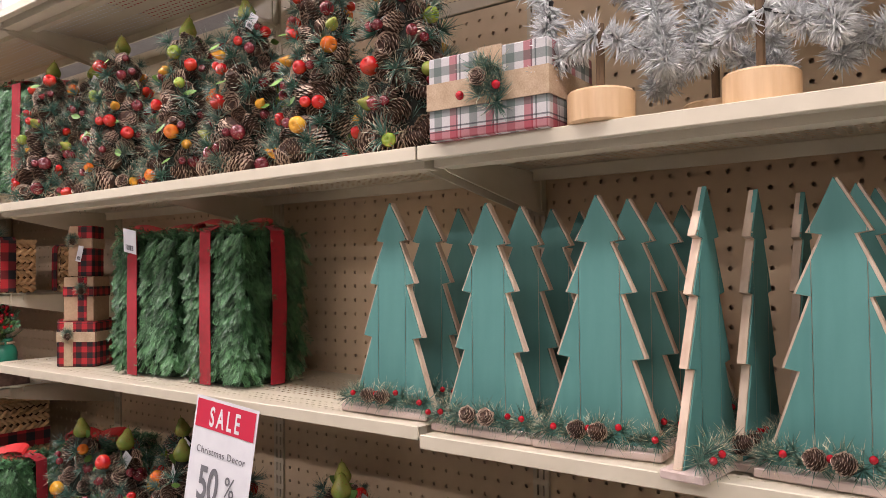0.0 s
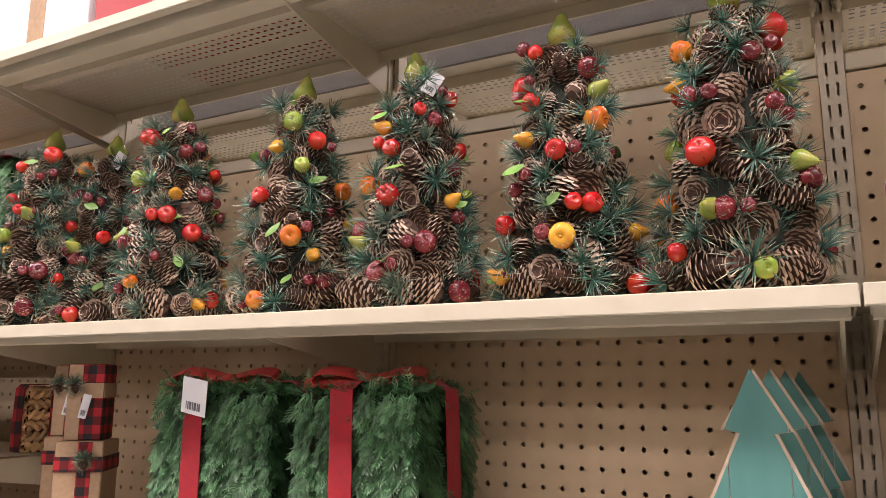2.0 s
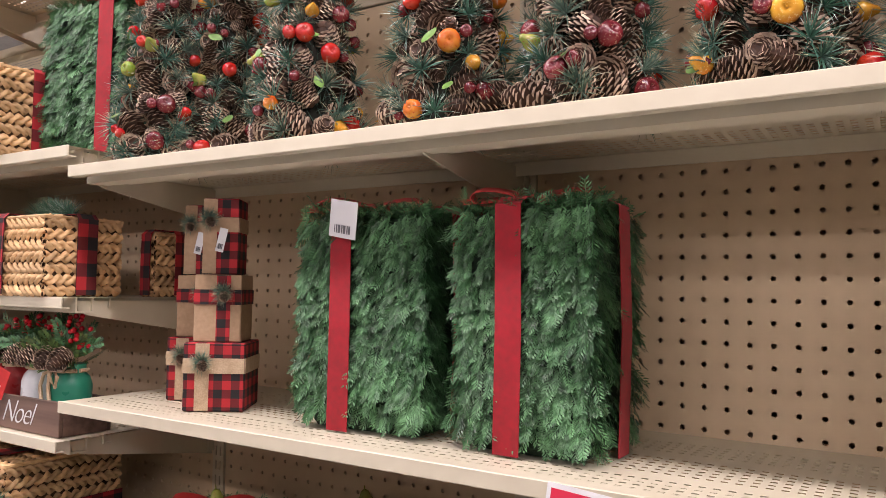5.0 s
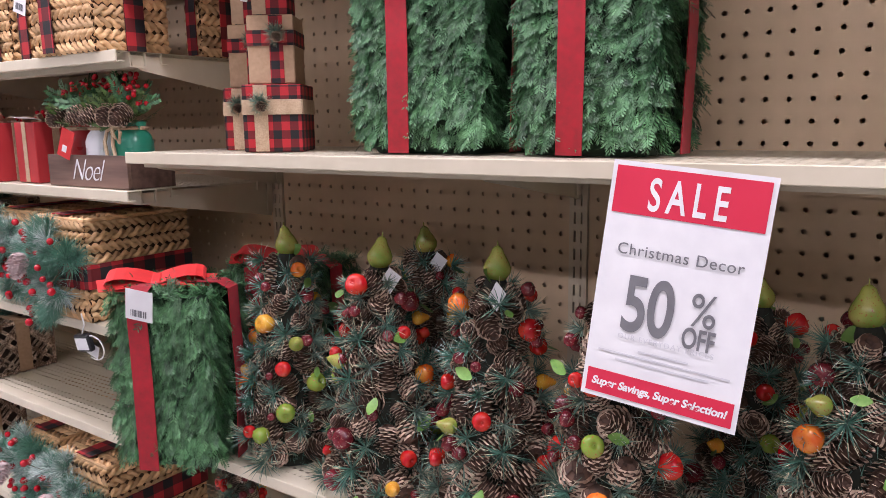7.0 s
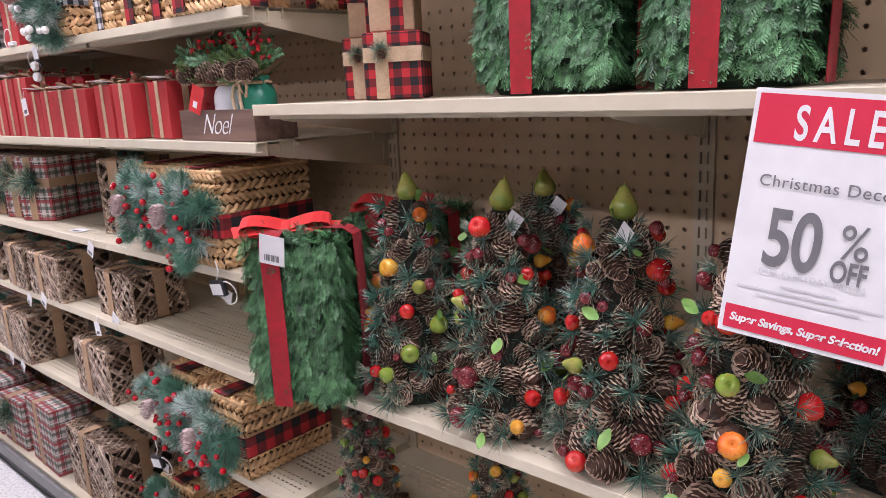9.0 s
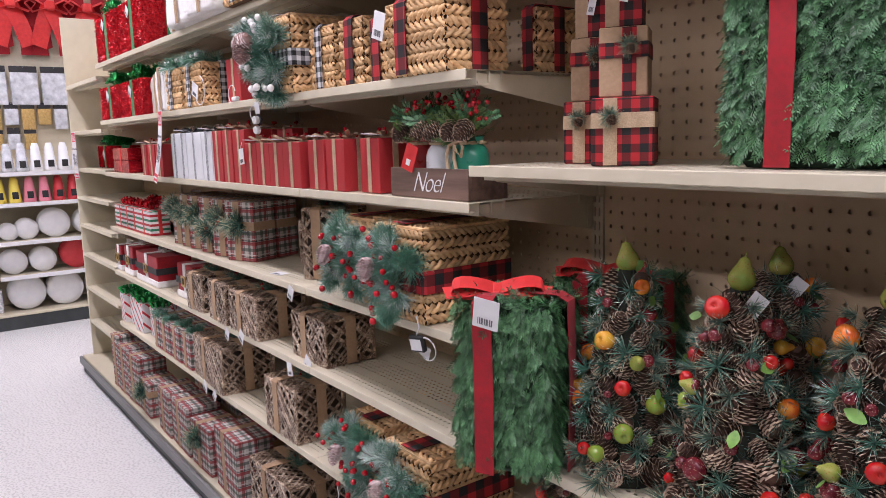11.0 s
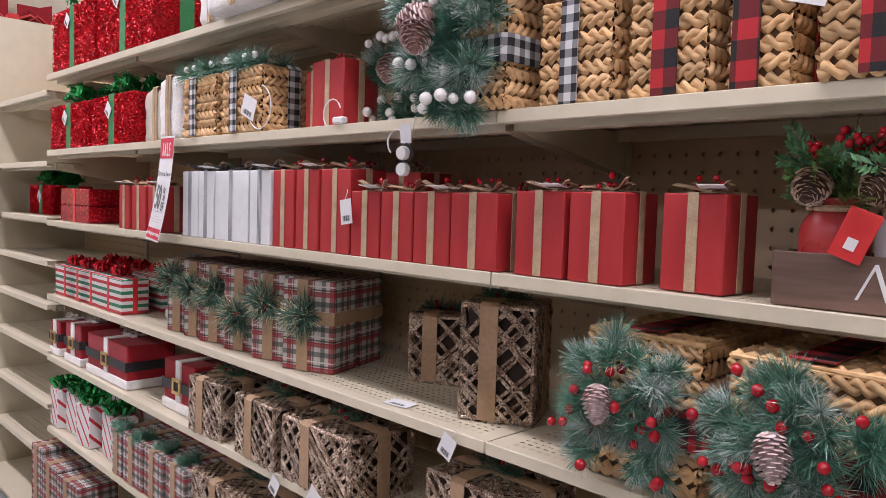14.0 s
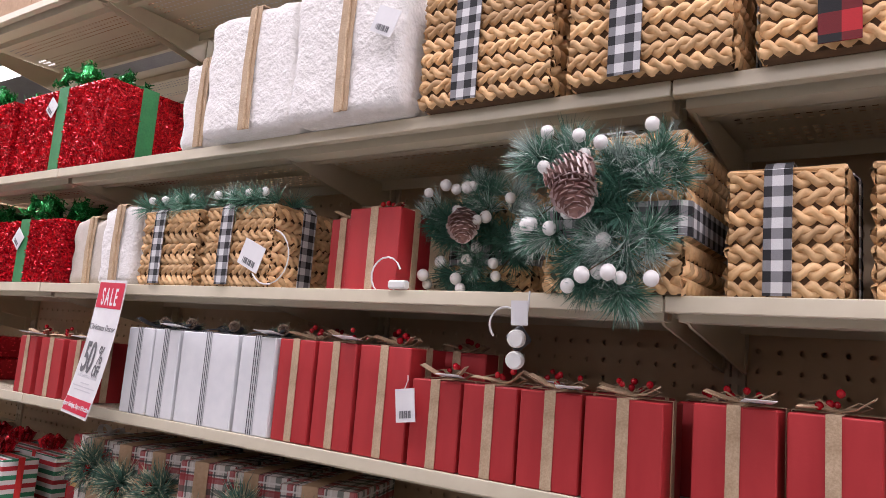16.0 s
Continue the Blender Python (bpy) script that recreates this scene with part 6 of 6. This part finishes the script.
# ---- sale signs ----
def sale_sign(m, w=0.178, h=0.28, curl=0.0):
    """A printed paper card; curl bends it towards the aisle at its foot. The writing lies 0.4 mm proud."""
    s = thing("sale_sign", "white paper sale sign with red bands, half-price lettering", "sign", "sale signs", m)

    def bend(ob):
        if curl:
            for v in ob.data.vertices:
                t = -v.co.z / h
                v.co.y -= curl * t * t * h
                v.co.x -= 0.1 * curl * t * t * h
    bm = bmesh.new()
    bmesh.ops.create_grid(bm, x_segments=2, y_segments=10, size=0.5, matrix=Matrix.Translation((0, 0, -h / 2)) @ Matrix.Rotation(radians(90), 4, "X") @ Matrix.Diagonal((w, h, 1, 1)))
    r_ = bmesh.ops.extrude_face_region(bm, geom=bm.faces[:])
    bmesh.ops.translate(bm, vec=(0, 0.0005, 0), verts=[v for v in r_["geom"] if isinstance(v, bmesh.types.BMVert)])
    bmesh.ops.recalc_face_normals(bm, faces=bm.faces)
    parts_ = [part("card", bm, M_TAG, s)]

    def bar(name, x0, z0, x1, z1, mat, y=-0.0009):
        b2 = bmesh.new()
        bmesh.ops.create_grid(b2, x_segments=1, y_segments=4, size=0.5, matrix=Matrix.Translation(((x0 + x1) / 2, y, (z0 + z1) / 2)) @ Matrix.Rotation(radians(90), 4, "X") @ Matrix.Diagonal((x1 - x0, z1 - z0, 1, 1)))
        parts_.append(part(name, b2, mat, s))
    bar("band", -0.47 * w, -0.212 * h, 0.47 * w, -0.02 * h, M_SIGNRED)
    bar("band", -0.47 * w, -0.98 * h, 0.47 * w, -0.88 * h, M_SIGNRED)
    up = lambda x, z: pose(x, -0.0013, z, 90, 0, 0)
    for txt, size, x, z, mat, space, off, narrow in (
            ("SALE", 0.052, 0.0, -0.187 * h, M_TAG, 1.45, 0.0009, 0.6), ("Christmas Decor", 0.0185, 0.0, -0.378 * h, M_INK, 1.08, 0.0, 1.0),
            ("50", 0.091, -0.025, -0.687 * h, M_INK, 0.96, 0.0016, 0.68), ("%", 0.053, 0.036, -0.612 * h, M_INK, 1, 0.0, 0.82), ("OFF", 0.033, 0.035, -0.705 * h, M_INK, 1.0, 0.0007, 0.62),
            ("OUR EVERYDAY PRICES", 0.0088, 0.0, -0.728 * h, M_LIGHTINK, 1.2, 0.0, 1.0), ("Super Savings, Super Selection!", 0.0128, 0.0, -0.945 * h, M_TAG, 0.97, 0.0004, 1.0)):
        ob = lettering(txt, size, mat, s, None, "lettering", 0.2 if "Super" in txt else 0.0, space, 0.0002, "CENTER", off, narrow)
        ob.data.transform(up(x, z))
        parts_.append(ob)
    for k, (a, b_) in enumerate(((-0.16, 0.16), (-0.42, 0.42), (-0.3, 0.3))):
        bar("fine_print", a * w, -(0.772 + 0.026 * k) * h, b_ * w, -(0.764 + 0.026 * k) * h, M_LIGHTINK)
    for ob in parts_:
        bend(ob)
    return s


sale_sign(pose(-0.455, -0.0125, 1.3465, -5, 5.5, 2), 0.178, 0.28)
sale_sign(pose(-3.475, -0.02, 1.548, -2, 2, -11), 0.15, 0.29, 0.1)
sale_sign(pose(-5.25, -0.012, 1.5, 0, 0, 0), 0.1, 0.28)


# ---- goods over the trees on the right ----
pb = thing("gift_box", "white tartan gift box with twine ribbon and pine sprig", "gift box", "", pose(0.138, 0.056, UP, 0, 0, 2))
part("body", box(-0.1, -0.075, 0, 0.1, 0.075, 0.124, 0.002), M_TARTANW, pb)
part("ribbon", boxes((-0.102, -0.0775, 0.045, 0.102, -0.0752, 0.085), (0.1002, -0.0752, 0.045, 0.102, 0.075, 0.085)), M_BURLAP, pb)
part("ribbon", boxes((-0.012, -0.0765, 0.0855, 0.028, -0.0752, 0.126), (-0.012, -0.0752, 0.1242, 0.028, 0.075, 0.126)), M_BURLAP, pb)
for k in range(14):
    link("needle_tuft", TUFTS[k % 2], pb, aim((0.012 + rng.uniform(-0.02, 0.02), -0.08, 0.07 + rng.uniform(-0.03, 0.03)), (rng.uniform(-1, 1), -0.5, rng.uniform(-1, 1)), k, 0.8))
link("pinecone", CONES[2], pb, aim((0.0, -0.09, 0.075), (0.2, -0.9, 0.2), 0, 0.6))
for x, z in ((-0.028, 0.055), (0.032, 0.062)):
    link("berry", BERRY, pb, pose(x, -0.1, z))
FLOCK = needles_mesh(84, 0.036, 88, 91, M_SNOW, 0.0019)


def flocked_star(x, y, z, r, seed, turn):
    """A star of flocked branches on a turned wooden block."""
    s = thing("star_decoration", "snow-flocked branch star on a round pale wooden block", "decoration", "flocked stars", pose(x, y, z, 0, 0, turn))
    link("base", raw_mesh("base", *lathe([(r - 0.003, 0), (r, 0.003), (r, 0.042), (r - 0.003, 0.045), (0.001, 0.045)], 28), M_SLICE), s, None, "turned pale pine block")
    pts = []
    for k in range(11):
        a = math.pi / 2 + k * math.pi / 5
        q = 0.15 if k % 2 == 0 else 0.07
        pts.append((q * math.cos(a), 0, 0.2 + q * math.sin(a)))
    part("frame", tube(pts, 0.004, 6), M_BELT, s, "dark wire frame")
    part("post", tube([(0, 0, 0.04), (0, 0, 0.14)], 0.006, 8), M_STEM, s)
    r_ = random.Random(seed)
    for i in range(10):
        a_, b_ = Vector(pts[i]), Vector(pts[i + 1])
        for k in range(9):
            p = a_.lerp(b_, (k + 0.5) / 9)
            d = (b_ - a_).normalized() * (1 if i % 2 else -1)
            link("branch", FLOCK, s, aim(p, d + Vector((r_.uniform(-0.5, 0.5), r_.uniform(-1, 0.6), r_.uniform(-0.5, 0.5))), r_.uniform(0, 6), r_.uniform(0.75, 1.05)), "white flocked needles")
    return s


flocked_star(0.296, 0.03, UP, 0.046, 1, 15)
flocked_star(0.494, 0.065, UP, 0.046, 2, -10)
flocked_star(0.40, 0.2, UP, 0.046, 3, 5)
flocked_star(0.64, 0.22, UP, 0.046, 4, 30)
flocked_star(0.76, 0.08, UP, 0.046, 5, 0)

# ---- stock on the overhead shelf ----
for i, (x0, x1, top, mat) in enumerate(((-1.5, -1.2, 2.5, M_WHITEBOX), (-1.18, -0.82, 2.46, M_REDWOOD), (-0.8, -0.4, 2.5, M_WHITEBOX), (-0.38, -0.02, 2.48, M_GREENRIB), (0.02, 0.5, 2.5, M_WHITEBOX), (0.55, 1.2, 2.5, M_REDWOOD),
                                        (-2.2, -1.6, 2.52, M_WHITEBOX), (-3.0, -2.4, 2.52, M_KRAFT), (-3.75, -3.1, 2.5, M_WHITEBOX), (-4.5, -3.85, 2.5, M_KRAFT))):
    c = thing("storage_carton", "closed stock carton on the overhead shelf", "carton", "stock cartons", front_pose(x0, x1, 0.19, 2.32))
    part("body", box(x0 - (x0 + x1) / 2, -0.17, 0, x1 - (x0 + x1) / 2, 0.17, top - 2.32, 0.003), mat, c)
    part("tape", boxes((-0.025, -0.1712, 0.0, 0.025, -0.1702, top - 2.32)), M_KRAFT, c)

# ---- the facing fixture across the end of the aisle ----
FX = -6.93
structure("kick_plate_far", box(FX - 0.9, -1.5, 0.0, FX - 0.02, 2.4, 0.105), M_KICK, "dark green kick plate of the far shelving")
structure("base_deck_far", box(FX - 0.9, -1.5, 0.107, FX, 2.4, 0.125, 0.003), M_SHELF)
far_panel = pegboard_mesh(2 * BAY, 0.13, 2.9, 0.0329, 0.0036)
far_panel.materials.clear()
far_panel.materials.append(M_SHELF)
for k in range(3):
    ob = link("wall_panel_far", far_panel, None, pose(FX - 0.45, -1.5 + k * 2 * BAY, 0, 0, 0, 90))
    tagged(ob, "pale pegboard panel of the far shelving", "", "", "structure")
structure("back_panel_far", box(FX - 0.52, -1.5, 0.13, FX - 0.5, 2.4, 2.9), M_PEG)


def far_shelf(y0, y1, z, d=0.4):
    s = thing("shelf", "cream steel shelf of the far fixture", "shelf", "far shelves", pose(FX - 0.04, 0, z))
    part("plate", box(-d, y0, -0.02, 0, y1, 0, 0.002), M_SHELF, s)
    part("price_rail", box(0.0002, y0, -0.03, 0.004, y1, 0.002), M_PLATE, s)
    return s


for z in (0.42, 0.69, 0.99, 1.23):
    far_shelf(-0.305, 1.2, z)
for z in (0.57, 0.75, 0.9, 1.07, 1.25):
    far_shelf(-1.45, -0.315, z)


def plate_stack(y, z, r, mat, n=8, lean=0.0):
    b = thing("plate_stack", "shrink-wrapped pack of round plates standing on edge", "plates", "plate packs", pose(FX - 0.14, y, z + r + 0.001))
    for k in range(n):
        ob = link("plate", raw_mesh("plate", *lathe([(0.01, 0.004), (r * 0.62, 0.004), (r * 0.72, 0.009), (r, 0.012), (r, 0.014), (r * 0.7, 0.0115), (0.01, 0.0065)], 24), mat, True) if k == 0 else pmesh, b, pose(-0.016 * k, 0, 0, 0, -90 - 4, 0))
        pmesh = ob.data
    return b


for y, z, r, mat in ((-0.12, 0.126, 0.14, M_PLATE), (0.16, 0.126, 0.14, M_PLATE), (0.46, 0.126, 0.14, M_PLATE), (-0.19, 0.42, 0.1, M_PLATE), (0.02, 0.42, 0.1, M_PLATE), (0.27, 0.42, 0.125, M_REDPLATE),
                     (-0.2, 0.69, 0.07, M_PLATE), (-0.07, 0.69, 0.085, M_PLATE), (0.13, 0.69, 0.12, M_PLATE), (0.38, 0.69, 0.11, M_PLATE)):
    plate_stack(y, z, r * 0.98, mat)


def cup_sleeve(y, z, mat, h=0.2):
    b = thing("cup_sleeve", "bagged stack of coloured party cups", "cups", "cup sleeves", pose(FX - 0.12, y, z + 0.001))
    prof = [(0.045, 0.0), (0.047, 0.004)]
    for k in range(5):
        prof += [(0.047 - 0.004 * k, h * (k + 0.8) / 5.5), (0.044 - 0.004 * k, h * (k + 0.85) / 5.5)]
    link("body", raw_mesh("body", *lathe(prof + [(0.02, h)], 16), mat, True), b)
    part("label_card", box(0.044, -0.022, 0.03, 0.048, 0.022, 0.085), M_BELT, b, "black label card")
    return b


for k, mat in enumerate((M_YELLOW, M_YELLOW, M_ROSE, M_ROSE, M_REDPLATE, M_REDPLATE)):
    cup_sleeve(-0.24 + 0.105 * k, 0.99, mat)
for k in range(7):
    cup_sleeve(-0.26 + 0.1 * k, 1.23, M_GLASSY if k < 3 else M_PLATE, 0.22)
for k in range(5):
    cup_sleeve(-0.9 + 0.13 * k, 1.07, M_GLASSY, 0.14)


def hang_bag(y, z, w, h, mat):
    b = thing("hanging_bag", "clear bag of party ware under a black card", "bag", "hanging bags", pose(FX - 0.4, y, z))
    part("bag", box(0.0, -w / 2, -h, 0.03, w / 2, -0.03, 0.01, 2), mat, b)
    part("header_card", box(0.008, -w / 2, -0.029, 0.02, w / 2, 0.02, 0.002), M_BELT, b, "black header card")
    part("hook", tube([(-0.045, 0, 0.01), (0.05, 0, 0.01)], 0.003, 5), M_CHROME, b)
    return b


for k in range(6):
    hang_bag(-0.62 + 0.225 * k, 2.05, 0.2, 0.29, M_GLASSY)
for k in range(7):
    hang_bag(-0.3 + 0.12 * k, 1.76, 0.1, 0.2 if k % 2 else 0.16, (M_GLASSY, M_GOLD)[k in (1, 3, 4)])
for k in range(3):
    hang_bag(-0.18 + 0.12 * k, 1.56, 0.09, 0.16, (M_GOLD, M_GLASSY)[k % 2])
for k in range(4):
    tray = thing("foil_trays", "stack of shiny foil trays on the far shelf", "trays", "foil trays", pose(FX - 0.2, -1.3 + 0.29 * k, 0.126))
    part("body", box(-0.12, -0.13, 0, 0.12, 0.13, 0.2, 0.012, 2), M_CHROME, tray)
for z in (0.57, 0.75, 0.9):
    for k in range(4):
        dish = thing("serving_tray", "white plastic serving tray on the far shelf", "tray", "serving trays", pose(FX - 0.2, -1.35 + 0.29 * k, z + 0.001))
        link("body", raw_mesh("body", *lathe([(0.06, 0), (0.1, 0.01), (0.13, 0.05), (0.125, 0.05), (0.09, 0.014), (0.01, 0.01)], 20), M_PLATE, True), dish)


def wall_bow(y, z, s, mat):
    b = thing("ribbon_bow", "large red ribbon bow with long tails", "bow", "hanging bows", pose(FX - 0.38, y, z, 0, 0, 90))
    bm = bmesh.new()
    for k in (-1, 1):
        band_into(bm, [(0, 0, 0), (k * 0.13 * s, -0.05, 0.06 * s), (k * 0.2 * s, -0.07, 0.01), (k * 0.14 * s, -0.05, -0.06 * s), (0, -0.02, 0)], (0.02, 0.09 * s, 0.03), 0.003)
        band_into(bm, [(0, -0.03, 0), (k * 0.06 * s, -0.05, -0.16 * s), (k * 0.12 * s, -0.045, -0.36 * s)], (0.13 * s, 0.02, 0.04 * k), 0.003)
    box_into(bm, -0.04 * s, -0.1, -0.04 * s, 0.04 * s, -0.02, 0.04 * s, 0.012)
    part("ribbon", bm, mat, b)
    part("hook", tube([(0, 0.065, 0), (0, -0.02, 0)], 0.003, 5), M_CHROME, b)
    return b


for k in range(6):
    wall_bow(-0.55 + 0.28 * k, 2.55, 0.9, M_BRIGHT)
    sw = thing("wall_swag", "broad red velvet ribbon tails hanging from the panel", "ribbon", "hanging ribbons", pose(FX - 0.4, -0.4 + 0.28 * k, 2.68))
    bm = bmesh.new()
    band_into(bm, [(0, 0, 0), (0.02, 0, -0.25), (0.01, 0, -0.52)], (0, 0.2, 0), 0.004)
    band_into(bm, [(0.02, 0.05, 0), (0.035, 0.05, -0.3), (0.03, 0.06, -0.48)], (0, 0.14, 0.05), 0.004)
    part("ribbon", bm, M_VELVET, sw)
